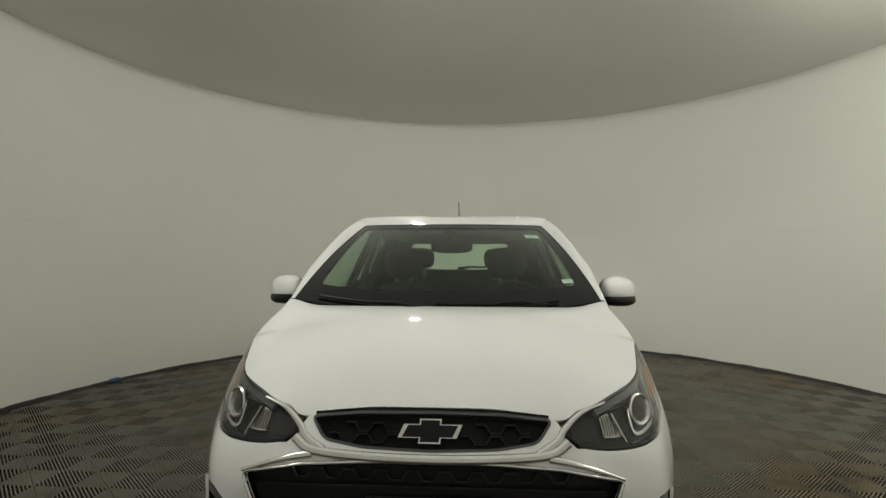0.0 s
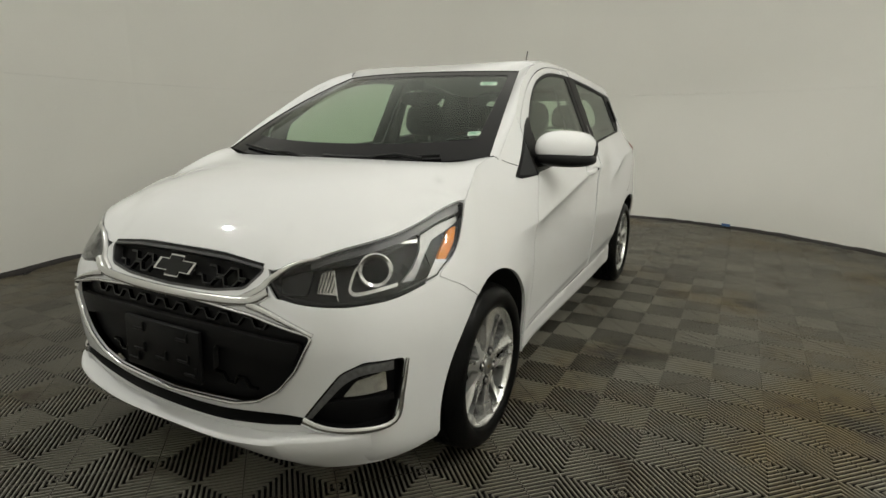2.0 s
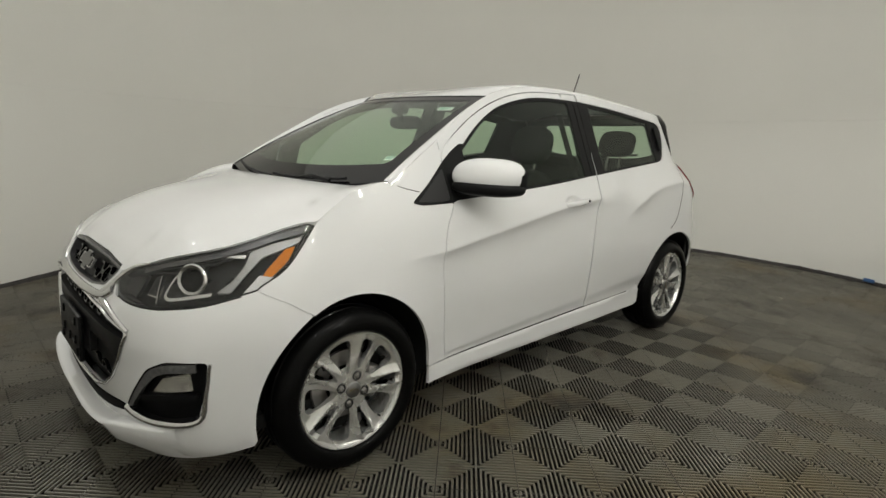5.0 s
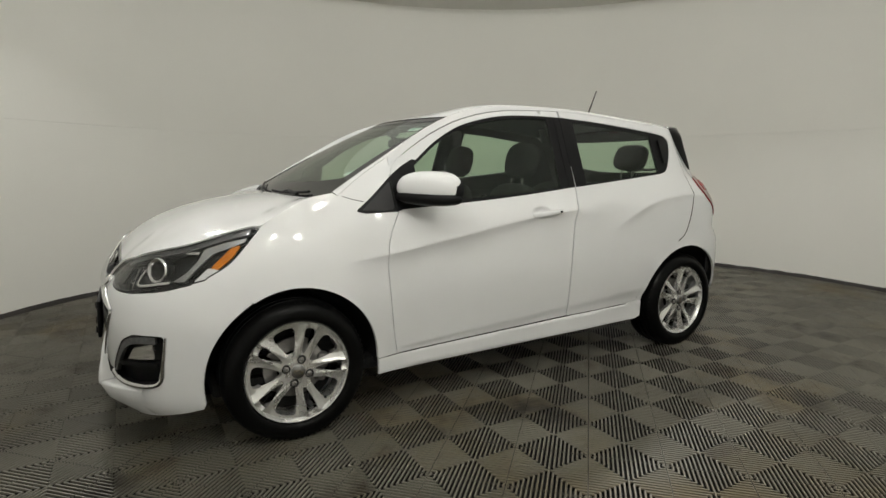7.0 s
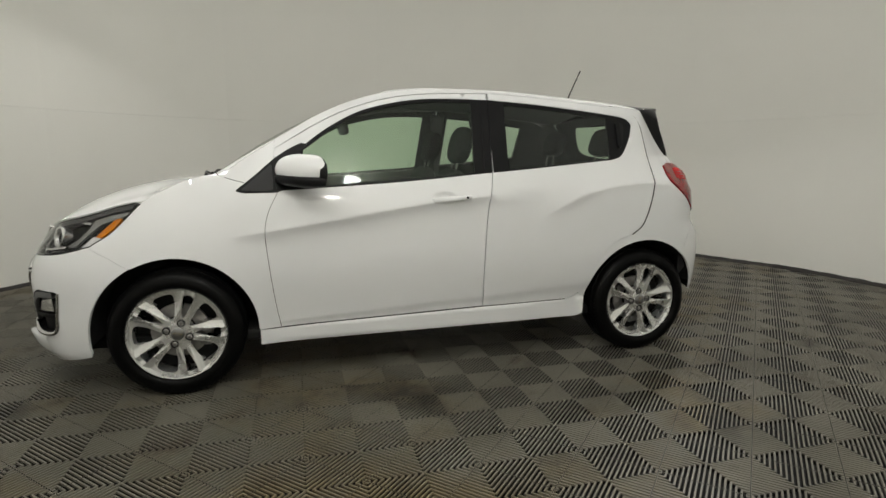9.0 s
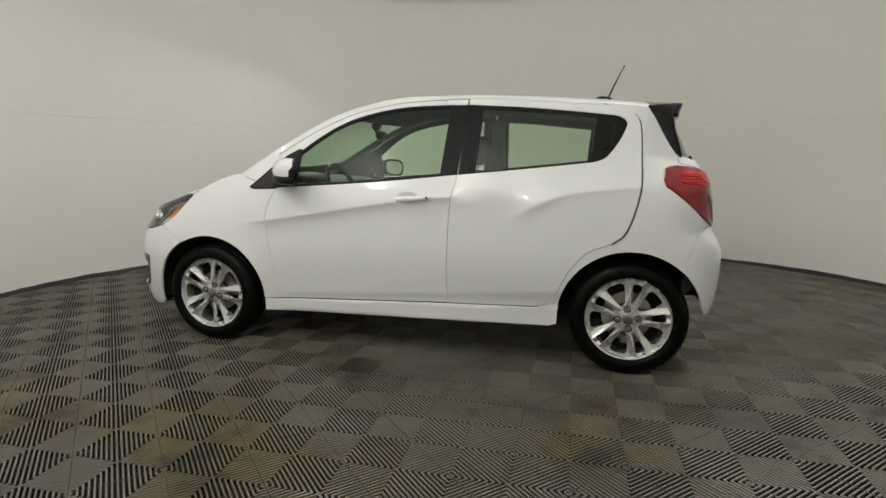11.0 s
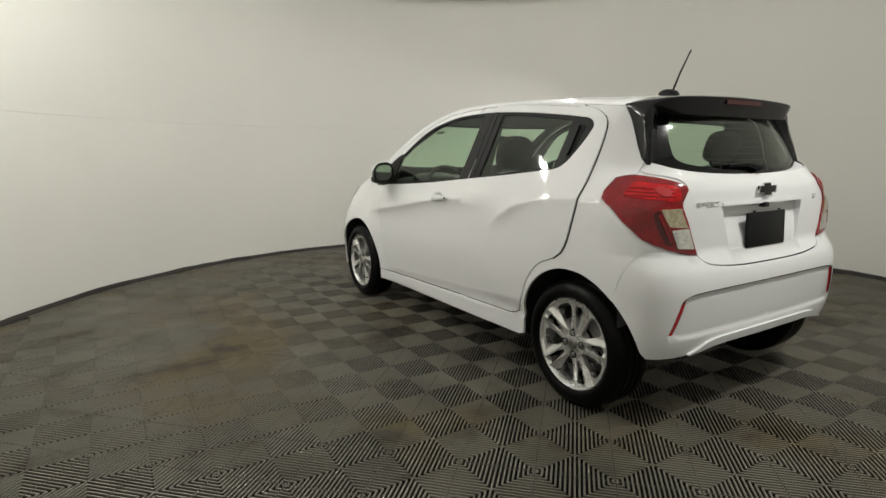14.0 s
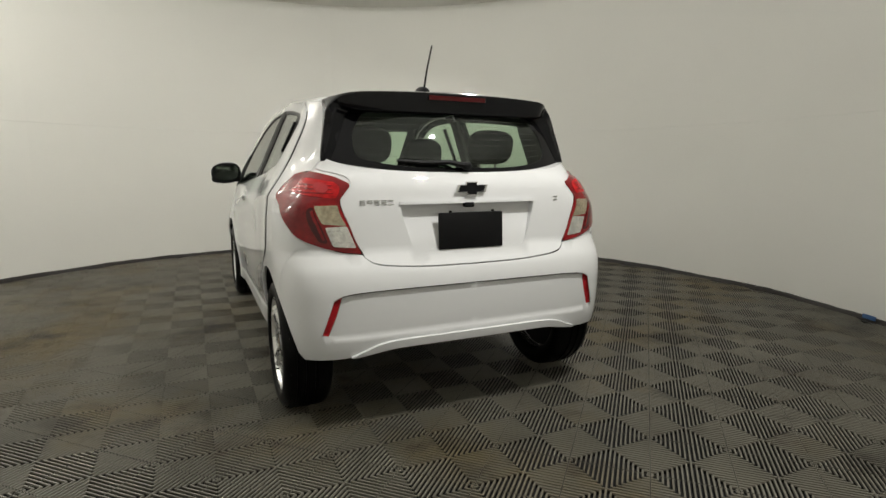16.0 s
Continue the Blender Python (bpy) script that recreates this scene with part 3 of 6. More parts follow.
# front door
low_line = lambda a, b, d: sides(*[(y, float(crease_low(y)) + d) for y in np.linspace(a, b, 30)])
cup_lines = [sides(*[(0.045 + 0.078 * r * math.cos(2 * math.pi * k / n), 0.880 + 0.036 * r * math.sin(2 * math.pi * k / n)) for k in range(n + 1)]) for r, n in ((1.0, 26), (0.78, 22), (0.55, 16), (0.3, 10))]
fd = smooth_line([(-0.735, 0.917), (-0.742, 1.0), (-0.746, 1.06), (-0.733, 1.105)], 4) + door_tops(-0.70, 0.33, 16)
fd += smooth_line(b_line) + smooth_line(door_front[::-1])
pair("front_door", sides(*fd), ring, BACK, car, holes=[sides(*front_window)], lines=[sides(*[(y, float(crease_a(y)) + d) for y in np.linspace(-0.78, 0.27, 40)]) for d in (0.016, 0.006, 0, -0.006, -0.016, -0.04)] + [low_line(-0.74, 0.265, d) for d in (0.008, -0.006, -0.02)] + cup_lines, gap=0.0018, thick=0.022, step=0.04, rim_slot=0)
# rear door
rd = door_tops(0.337, 1.02, 10) + smooth_line(rear_cut) + [(0.5, 0.3175)] + smooth_line(b_line[::-1])
pair("rear_door", sides(*rd), ring, BACK, car, holes=[sides(*rear_window)], lines=[sides(*[(y, float(crease_b(y)) + d) for y in np.linspace(0.58, 1.2, 30)]) for d in (0.016, 0.006, 0, -0.006, -0.02, -0.045)] + [low_line(0.275, 0.8, d) for d in (0.008, -0.006, -0.02)], gap=0.0015, thick=0.022, step=0.04, rim_slot=0, lift=0.0035)
for side_sign in (1, -1):
    turn = (lambda p: p) if side_sign == 1 else flip
    w = patch("front_window_surround", turn(sides(*front_window)), ring, [BLACK, TRIM], car, holes=[turn(sides(*front_glass))], lift=-0.001, thick=0.018, step=0.04)
    patch("front_window_glass", turn(sides(*front_glass)), ring, GLASS, w, lift=-0.005, thick=0.004, step=0.05).visible_shadow = False
    w = patch("rear_window_surround", turn(sides(*rear_window)), ring, [BLACK, TRIM], car, holes=[turn(sides(*rear_glass))], lift=-0.001, thick=0.018, step=0.04)
    patch("rear_window_glass", turn(sides(*rear_glass)), ring, DEEPGLASS, w, lift=-0.005, thick=0.004, step=0.05).visible_shadow = False
    pillar = lambda z: 0.308 + 0.054 * (z - 1.0)
    for name, off, lean in (("front_pillar_cover", -0.0016, -0.04), ("rear_pillar_cover", 0.0016, 0.045)):
        strip = [(pillar(z) + off, z) for z in (1.0, 1.12, 1.25, 1.371)] + [(pillar(z) + lean, z) for z in (1.371, 1.25, 1.12, 1.002)]
        patch(name, turn(sides(*strip)), ring, BLACK, w, lift=0.0015, thick=0.006, step=0.03)
    for my, mz in ((0.175, 1.035),):
        loop = [(my + 0.016 * math.cos(2 * math.pi * k / 20), mz + 0.016 * math.sin(2 * math.pi * k / 20)) for k in range(20)]
        core = [(my + 0.0142 * math.cos(2 * math.pi * k / 20), mz + 0.0142 * math.sin(2 * math.pi * k / 20)) for k in range(20)]
        patch("window_mark", turn(sides(*loop)), ring, LINER, w, holes=[turn(sides(*core))], lift=-0.0038, thick=0.0006, step=0.006)
        patch("window_mark", turn(sides((my - 0.010, mz - 0.001), (my + 0.010, mz - 0.001), (my + 0.010, mz + 0.001), (my - 0.010, mz + 0.001))), ring, LINER, w, lift=-0.0038, thick=0.0006, step=0.006)
    grip = corners([(1.045, 1.105), (1.05, 1.275), (1.105, 1.262), (1.085, 1.17)], 0.02)
    patch("grip_recess", turn(sides(*grip)), ring, DARK, w, lift=0.0005, thick=0.002, step=0.03)
    bar = corners([(1.04, 1.13), (1.05, 1.265), (1.072, 1.262), (1.062, 1.13)], 0.008)
    patch("door_pull", turn(sides(*bar)), ring, BLACK, w, lift=0.012, thick=0.012, step=0.02)
    sail = corners([(-0.92, 0.922), (-0.84, 0.985), (-0.748, 1.066), (-0.69, 1.106), (-0.625, 1.140), (-0.60, 1.135), (-0.665, 1.05), (-0.685, 0.932), (-0.74, 0.916), (-0.88, 0.912)], 0.012)
    patch("mirror_sail", turn(sides(*sail)), ring, [BLACK, TRIM], car, lift=0.002, thick=0.012, step=0.03, label="matt black triangular mirror base panel")
    band_line = sides((-0.737, 0.914), (-0.743, 1.0), (-0.746, 1.064))
    patch("sail_joint", turn(band_line + [(p - 0.004, z) for p, z in band_line[::-1]]), ring, DARK, car, lift=0.0032, thick=0.003, step=0.02)
    foot = sides((-0.965, 0.985), (-0.925, 0.972), (-0.880, 0.962))
    patch("wing_joint", turn(foot + [(p, z - 0.0028) for p, z in foot[::-1]]), ring, DARK, car, lift=0.0006, thick=0.003, step=0.02)
    inset = corners([(-0.895, 0.925), (-0.84, 0.972), (-0.757, 1.044), (-0.752, 0.928), (-0.80, 0.921)], 0.010)
    patch("sail_cover", turn(sides(*inset)), ring, TRIM, car, lift=0.0036, thick=0.003, step=0.02)

# front wing
wing = [(-1.356, 0.597), (-1.43, 0.645), (-1.51, 0.688)] + smooth_line([(-1.50, 0.70), (-1.42, 0.752), (-1.34, 0.835), (-1.30, 0.878)], 4)
wing += smooth_line([(-1.245, 0.913), (-1.15, 0.960), (-1.07, 0.986), (-1.0, 0.998)], 4) + rail_pts(-0.985, -0.742, 8)
wing += smooth_line([(-0.748, 1.06), (-0.742, 1.0), (-0.735, 0.917)], 4) + smooth_line(door_front)[1:] + [(-0.80, 0.279), (-0.838, 0.278)] + arc(AF, 0.350, 0, 117.5, 22)
pair("front_wing", sides(*wing), ring, BACK, car, lines=[sides(*[(y, float(crease_a(y)) + d) for y in np.linspace(-1.0, -0.80, 12)]) for d in (0.016, 0.006, 0, -0.006, -0.016, -0.04)], gap=0.0009, thick=0.012, step=0.04, rim_slot=0)
# sill
sill = [(-0.838, 0.205), (-0.838, 0.2755), (-0.78, 0.2765), (-0.745, 0.279), (0.262, 0.3105), (0.5, 0.3145), (0.735, 0.3185), (0.785, 0.334), (0.806, 0.351), (0.8448, 0.330), (0.8432, 0.309), (0.8425, 0.285), (0.8428, 0.26), (0.841, 0.236), (0.8, 0.222)]
pair("sill", sides(*sill), ring, BACK, car, gap=0.001, thick=0.012, step=0.018, rim_slot=0)
# rear quarter
quarter = arc(AR, 0.35, 172, 48, 20) + smooth_line([(1.440, 0.585), (1.470, 0.675), (1.508, 0.745), (1.545, 0.762)], 4)
quarter += smooth_line([(1.535, 0.782), (1.512, 0.797), (1.468, 0.84), (1.40, 0.90), (1.332, 0.951)], 3) + smooth_line([(1.321, 0.985), (1.331, 1.037), (1.365, 1.049)], 3) + [(1.398, 1.052), (1.402, 1.10)]
quarter += smooth_line([(1.385, 1.115), (1.345, 1.18), (1.30, 1.27), (1.255, 1.341)], 4) + rail_pts(1.25, 1.04, 6) + smooth_line(rear_cut)[3:-1] + [(0.808, 0.353)]
pair("rear_quarter_panel", sides(*quarter), ring, BACK, car, gap=0.0008, thick=0.012, step=0.04, rim_slot=0, lines=[sides(*[(y, float(crease_b(y)) + d) for y in np.linspace(1.22, 1.34, 6)]) for d in (0, -0.02, -0.045)])
pair("closing_panel", sides((0.812, 0.352), (0.835, 0.385), (0.8465, 0.345), (0.8455, 0.315), (0.82, 0.325)), ring, [PAINT, DARK], car, lift=-0.0015, thick=0.004, step=0.02)
front_seam = [(-1.358, 0.601), (-1.33, 0.66), (-1.42, 0.72), (-1.50, 0.735), (-1.56, 0.68), (-1.50, 0.63), (-1.42, 0.60), (-1.386, 0.587)]
pair("closing_panel", sides(*front_seam), ring, [PAINT, DARK], car, lift=-0.004, thick=0.004, step=0.03)
pair("closing_panel", sides(*(rail_pts(-0.97, -0.66, 10) + [(y, z - 0.075) for y, z in rail_pts(-0.66, -0.97, 10)])), ring, [PAINT, DARK], car, lift=-0.005, thick=0.004, step=0.03)
lamp_top = [(rear_s(x, z), z) for x, z in ((0.46, 1.06), (0.46, 0.985), (0.53, 0.965), (0.60, 1.02))] + sides((1.38, 1.04), (1.385, 1.105)) + [(rear_s(0.57, 1.10), 1.10)]
pair("closing_panel", lamp_top, ring, [PAINT, DARK], car, lift=-0.004, thick=0.004, step=0.03)
# closing panels behind the joints round the tail lamps and the bumper ends
seam = [(1.464, 0.534), (1.432, 0.556), (1.41, 0.60), (1.42, 0.74), (1.34, 0.90), (1.29, 0.97), (1.31, 1.06), (1.38, 1.08), (1.42, 1.06), (1.50, 0.90), (1.56, 0.84), (1.585, 0.77), (1.54, 0.68), (1.51, 0.54)]
pair("closing_panel", sides(*seam), ring, [PAINT, DARK], car, lift=-0.004, thick=0.004, step=0.03)
# roof edge above the doors
rail_band = door_tops(-0.741, 1.04, 24, 0.0025) + rail_pts(1.04, -0.741, 24)
pair("roof_rail", sides(*rail_band), ring, [PAINT, LINER], car, thick=0.03, step=0.05, rim_slot=0)


def rail_point(y):
    return ring(np.array(skin_s(float(y), float(rail(y)))), np.array(float(rail(y))))


RAIL_X = pchip(*[(y, float(rail_point(y)[0])) for y in np.linspace(-0.98, 1.4, 40)])


def roof(u, v):
    """u runs across from rail to rail, v along the car."""
    a = np.clip(1 - np.abs(u), 0, 1)
    xr, zr, zc = RAIL_X(v), rail(v), crown(v)
    zc = np.maximum(zc, zr + 0.012)
    x = xr * (1 - a) ** 3 + 3 * (xr - 0.022) * a * (1 - a) ** 2 + 3 * xr * 0.6 * a * a * (1 - a)
    z = zr * (1 - a) ** 3 + 3 * (zr + 0.022) * a * (1 - a) ** 2 + 3 * (zc - 0.0) * a * a * (1 - a) + zc * a ** 3
    return np.stack([np.sign(u) * x, v + 0 * x, z], -1)


# windscreen: u across, v from the cowl to the header
def screen(u, v):
    u, v = np.asarray(u, float), np.asarray(v, float)
    k = np.abs(u) ** 2.2
    base = np.stack([0.662 * u, -1.105 + 0.105 * k, 0.955 + 0.045 * k], -1)
    head = np.stack([0.492 * u, -0.425 + 0.135 * k, 1.357 + 0.0 * k], -1)
    b = (v * (1 - v))[..., None] * np.array([0, -0.055, 0.105]) * (1 - 0.35 * k[..., None])
    p = base * (1 - v[..., None]) + head * v[..., None] + b
    p[..., 0] += 0.03 * u * v * (1 - v)
    return p


def roof_part(name, mats, v0, v1, nu=40, nv=24, parent=None, thick=0.03):
    us, ws = np.linspace(-1, 1, nu), np.linspace(v0, v1, nv)
    poly = [(u, v0) for u in us] + [(1, v) for v in ws[1:-1]] + [(u, v1) for u in us[::-1]] + [(-1, v) for v in ws[-2:0:-1]]
    return patch(name, poly, roof, mats, parent, step=0.06, thick=thick)


roof_part("roof_panel", [PAINT, LINER], -0.2, 1.28, parent=car)


def blend(name, lower, upper, mats, parent, nu=30, nv=6, lift=0.0, thick=0.025, bow=0.0, label=""):
    """A skin stretched between two lines in space, each a function of 0..1."""
    t = np.linspace(0, 1, 200)
    A, B = np.array([lower(k) for k in t]), np.array([upper(k) for k in t])

    def f(u, v):
        p = np.stack([np.interp(u, t, A[:, i]) * (1 - v) + np.interp(u, t, B[:, i]) * v for i in range(3)], -1)
        out = p * np.array([1, 0.3, 0.0]) + np.array([0, 0, 1.0])
        return p + (bow * 4 * v * (1 - v))[..., None] * out / np.linalg.norm(out, axis=-1)[..., None]
    edge = [(k, 0.0) for k in np.linspace(0, 1, nu)] + [(1.0, k) for k in np.linspace(0, 1, nv)[1:-1]] + [(k, 1.0) for k in np.linspace(1, 0, nu)] + [(0.0, k) for k in np.linspace(1, 0, nv)[1:-1]]
    return patch(name, edge, f, mats, parent, step=0.08, lift=lift, thick=thick, label=label)


blend("roof_header", lambda k: screen(np.array(2 * k - 1), np.array(1.0)), lambda k: roof(np.array(2 * k - 1), np.array(-0.2)), [PAINT, LINER], car)
for side_sign in (1, -1):
    flipper = np.array([side_sign, 1, 1])
    blend("windscreen_pillar", lambda k: screen(np.array(1.0), np.array(k)) * flipper, lambda k: rail_point(-0.985 + 0.785 * k) * flipper, [PAINT, TRIM], car, bow=0.006)
rect = lambda a, b, c, d: [(a, b), (c, b), (c, d), (a, d)]
fine = lambda poly: [tuple(p) for p in dense(poly, 0.05)]
glass_area = corners([(-0.90, 0.16), (0.90, 0.16), (0.93, 0.93), (-0.93, 0.93)], 0.05)
surround = patch("windscreen_border", fine(rect(-1, 0, 1, 1)), screen, [GLOSS, TRIM], car, holes=[glass_area], step=0.05, lift=-0.003, thick=0.01)
patch("windscreen_glass", glass_area, screen, GLASS, surround, step=0.06, lift=-0.004, thick=0.004).visible_shadow = False

# bonnet
head_top = fronts((0.365, 0.715), (0.42, 0.738), (0.472, 0.751), (0.535, 0.775), (0.60, 0.795)) + sides((-1.557, 0.815), (-1.45, 0.846), (-1.40, 0.862), (-1.33, 0.878))
wing_cut = sides((-1.30, 0.880), (-1.245, 0.913), (-1.15, 0.960), (-1.07, 0.986), (-1.0, 0.998))
edge_skin = smooth_line([(0.0, 0.748), (front_s(0.2, 0.745), 0.745)] + [(s_, z_ + 0.004) for s_, z_ in head_top] + wing_cut, 5)
EDGE = np.array([ring(np.array(a), np.array(b)) for a, b in edge_skin])
EDGE_DZ = EDGE[:, 2] - hood(EDGE[:, 0], EDGE[:, 1])[:, 2]


def bonnet_skin(x, y):
    """The bonnet, drawn to the edge of the skin round it."""
    p = hood(x, y)
    q = np.abs(p[..., 0]).ravel()[:, None] - EDGE[None, :, 0], p[..., 1].ravel()[:, None] - EDGE[None, :, 1]
    d = q[0] ** 2 + q[1] ** 2
    w = np.exp(-d / 0.0004)
    near = np.exp(-d.min(1) / 0.008)
    dz = (w * EDGE_DZ).sum(1) / (w.sum(1) + 1e-30)
    k = d.argmin(1)
    dz = np.where(w.sum(1) < 1e-12, EDGE_DZ[k], dz)
    p[..., 2] += (near * dz).reshape(p.shape[:-1])
    return p


hood_edge = [(float(p[0]), float(p[1])) for p in EDGE]
hood_poly = hood_edge + smooth_line([(0.55, -1.06), (0.3, -1.10), (0.0, -1.11)], 4) + [(-x, y) for x, y in smooth_line([(0.0, -1.11), (0.3, -1.10), (0.55, -1.06)], 4)[1:]] + [(-x, y) for x, y in hood_edge[::-1][:-1]]
patch("bonnet", hood_poly, bonnet_skin, [PAINT, DARK], car, gap=0.0012, thick=0.014, step=0.04, rim_slot=0)
# cowl under the windscreen
cowl_poly = [(-0.66, -1.035), (-0.55, -1.064), (-0.3, -1.104), (0, -1.114), (0.3, -1.104), (0.55, -1.064), (0.66, -1.035), (0.655, -0.97), (0.3, -1.03), (0, -1.04), (-0.3, -1.03), (-0.655, -0.97)]
patch("cowl", cowl_poly, lambda x, y: hood(x, y) + np.array([0, 0, -0.012]), [BLACK, DARK], car, thick=0.02, step=0.04)

# ---- front ----
head_low = [(front_s(x, z), z) for x, z in ((0.418, 0.661), (0.47, 0.653), (0.53, 0.649), (0.598, 0.649), (0.64, 0.653), (0.678, 0.658), (0.703, 0.668))] + sides((-1.513, 0.692))
head_back = sides((-1.505, 0.70), (-1.42, 0.752), (-1.345, 0.833), (-1.31, 0.872))
head_poly = smooth_line(head_low, 4) + smooth_line(head_back, 4) + smooth_line(head_top[::-1], 4) + [(front_s(0.375, 0.69), 0.69)]
upper_grille = corners([(front_s(x, z), z) for x, z in ((-0.345, 0.722), (-0.2, 0.735), (0, 0.738), (0.2, 0.735), (0.345, 0.722), (0.30, 0.668), (0.19, 0.652), (0, 0.646), (-0.19, 0.652), (-0.30, 0.668))], 0.02)
lower_grille = corners([(front_s(x, z), z) for x, z in ((-0.535, 0.572), (-0.36, 0.606), (-0.18, 0.618), (0, 0.62), (0.18, 0.618), (0.36, 0.606), (0.535, 0.572), (0.49, 0.475), (0.435, 0.41), (0.36, 0.362), (0.27, 0.335), (0, 0.315), (-0.27, 0.335), (-0.36, 0.362), (-0.435, 0.41), (-0.49, 0.475))], 0.02)
fog_poly = corners([(front_s(x, z), z) for x, z in ((0.545, 0.40), (0.60, 0.475), (0.65, 0.503))] + sides((-1.66, 0.496), (-1.672, 0.40), (-1.69, 0.31)) + [(front_s(x, z), z) for x, z in ((0.62, 0.297), (0.545, 0.302), (0.49, 0.327))], 0.018)
bump_top = [(front_s(0.0, 0.742), 0.742), (front_s(0.2, 0.738), 0.738), (front_s(0.352, 0.726), 0.726), (front_s(0.372, 0.70), 0.70), (front_s(0.372, 0.685), 0.685)] + [(front_s(0.41, 0.655), 0.655)] + [(s, z - 0.004) for s, z in smooth_line(head_low, 4)[1:]]
bump_arch = sides((-1.436, 0.6475), (-1.3595, 0.5975), *arc(AF, 0.352, 120, 190, 14)[1:])
bump_low = sides((-1.545, 0.205), (-1.60, 0.19)) + [(front_s(x, z), z) for x, z in ((0.69, 0.182), (0.60, 0.165), (0.5, 0.15), (0.40, 0.14), (0.355, 0.155), (0.28, 0.175), (0.1, 0.178), (0, 0.178))]
half = bump_top + bump_arch + bump_low
whole = half[:-1] + [half[-1]] + [(-a, b) for a, b in half[-2:0:-1]]
lip_line = pchip((0.0, 0.243), (0.2, 0.247), (0.4, 0.270), (0.5, 0.292), (0.62, 0.297), (0.9, 0.297))
lip_out = pchip((0.0, 0.048), (0.25, 0.050), (0.45, 0.046), (0.58, 0.022), (0.68, 0.0), (0.9, 0.0))


patch("front_bumper", whole, ring, [PAINT, DARK], car, holes=[upper_grille, lower_grille, fog_poly, flip(fog_poly)], thick=0.012, step=0.03, gap=0.0008, rim_slot=0)


def set_back(d):
    """The skin moved inwards by d along its own normal."""
    def f(s, z):
        p = ring(s, z)
        q = np.stack([np.ravel(s), np.ravel(z)], -1)
        return p - (d * normals_of(ring, q, p.reshape(-1, 3))).reshape(p.shape)
    return f


def strip(name, loop, wide, mat, parent, lift=0.006, thick=0.016, step=0.02, label=""):
    """A band of the given width along the inside of a closed outline."""
    rim = dense(loop, step * 0.6)
    return patch(name, [tuple(p) for p in shrink(rim, -wide * 0.5)], ring, mat, parent, holes=[[tuple(p) for p in shrink(rim, wide * 0.5)]], lift=lift, thick=thick, step=step, label=label)


def band(name, line, wide, mat, parent, lift=0.006, thick=0.014, step=0.02, f=ring, label=""):
    """A band along an open line on the skin; wide may taper, as (start, end)."""
    w0, w1 = wide if isinstance(wide, tuple) else (wide, wide)
    l = np.array(line)
    t = np.gradient(l, axis=0)
    t /= np.linalg.norm(t, axis=1)[:, None] + 1e-9
    w = np.linspace(w0, w1, len(l))[:, None] / 2
    nrm = np.c_[-t[:, 1], t[:, 0]]
    return patch(name, [tuple(p) for p in l + nrm * w] + [tuple(p) for p in (l - nrm * w)[::-1]], f, mat, parent, lift=lift, thick=thick, step=step, label=label)


def round_band(name, line, wide, mat, parent, high=0.010, f=ring, label=""):
    """A rounded moulding along an open line on the skin; wide may taper, as (start, end)."""
    w0, w1 = wide if isinstance(wide, tuple) else (wide, wide)
    q = np.array(dense([tuple(p) for p in line], 0.012))
    q = q[:-1] if np.allclose(q[0], q[-1]) else q
    k = int(np.argmin(((q - np.array(line[-1])) ** 2).sum(1)))
    q = q[:k + 1]
    p = f(q[:, 0], q[:, 1])
    n = normals_of(f, q, p)
    t = np.gradient(p, axis=0)
    t /= np.linalg.norm(t, axis=1)[:, None] + 1e-9
    b = np.cross(n, t)
    w = np.linspace(w0, w1, len(q))[:, None] / 2
    bm = bmesh.new()
    turns = np.linspace(-0.25, math.pi + 0.25, 9)
    rows = [[bm.verts.new(p[i] + b[i] * w[i] * math.cos(a) + n[i] * high * math.sin(a)) for a in turns] for i in range(len(q))]
    for r0, r1 in zip(rows, rows[1:]):
        for j in range(len(turns) - 1):
            bm.faces.new((r0[j], r1[j], r1[j + 1], r0[j + 1]))
    bm.faces.new(rows[0])
    bm.faces.new(rows[-1])
    bmesh.ops.recalc_face_normals(bm, faces=bm.faces[:])
    return from_bm(name, bm, mat, parent, label, sharp=70)


# upper grille
ug = patch("upper_grille", upper_grille, set_back(0.03), [BLACK, DARK], car, thick=0.01, step=0.04, label="black upper grille with moulded wave bars")
strip("grille_rim", upper_grille, 0.007, SMOKED, ug, lift=0.001, thick=0.034)
lg = patch("lower_grille", lower_grille, set_back(0.032), [BLACK, DARK], car, thick=0.01, step=0.04, label="black lower grille opening with bright rim")
round_band("lower_rim", [tuple(p) for p in dense(lower_grille, 0.012)], 0.011, CHROME, lg, 0.009, label="bright silver grille rim")


def waves(name, x0, x1, z, rows, pitch, tall, parent, depth=0.018):
    """Moulded zigzag bars of a grille."""
    for r in range(rows):
        zz = z + r * tall * 1.35
        pts, k, x = [], 0, x0 + (pitch / 2 if r % 2 else 0)
        while x < x1:
            pts += [(x, zz - tall / 2 if k % 2 else zz + tall / 2), (x + pitch * 0.32, zz - tall / 2 if k % 2 else zz + tall / 2)]
            x += pitch * 0.5
            k += 1
        line = [(front_s(a, b), b) for a, b in pts]
        band(name, line, 0.006, GLOSS, parent, lift=-depth, thick=0.014, step=0.012)


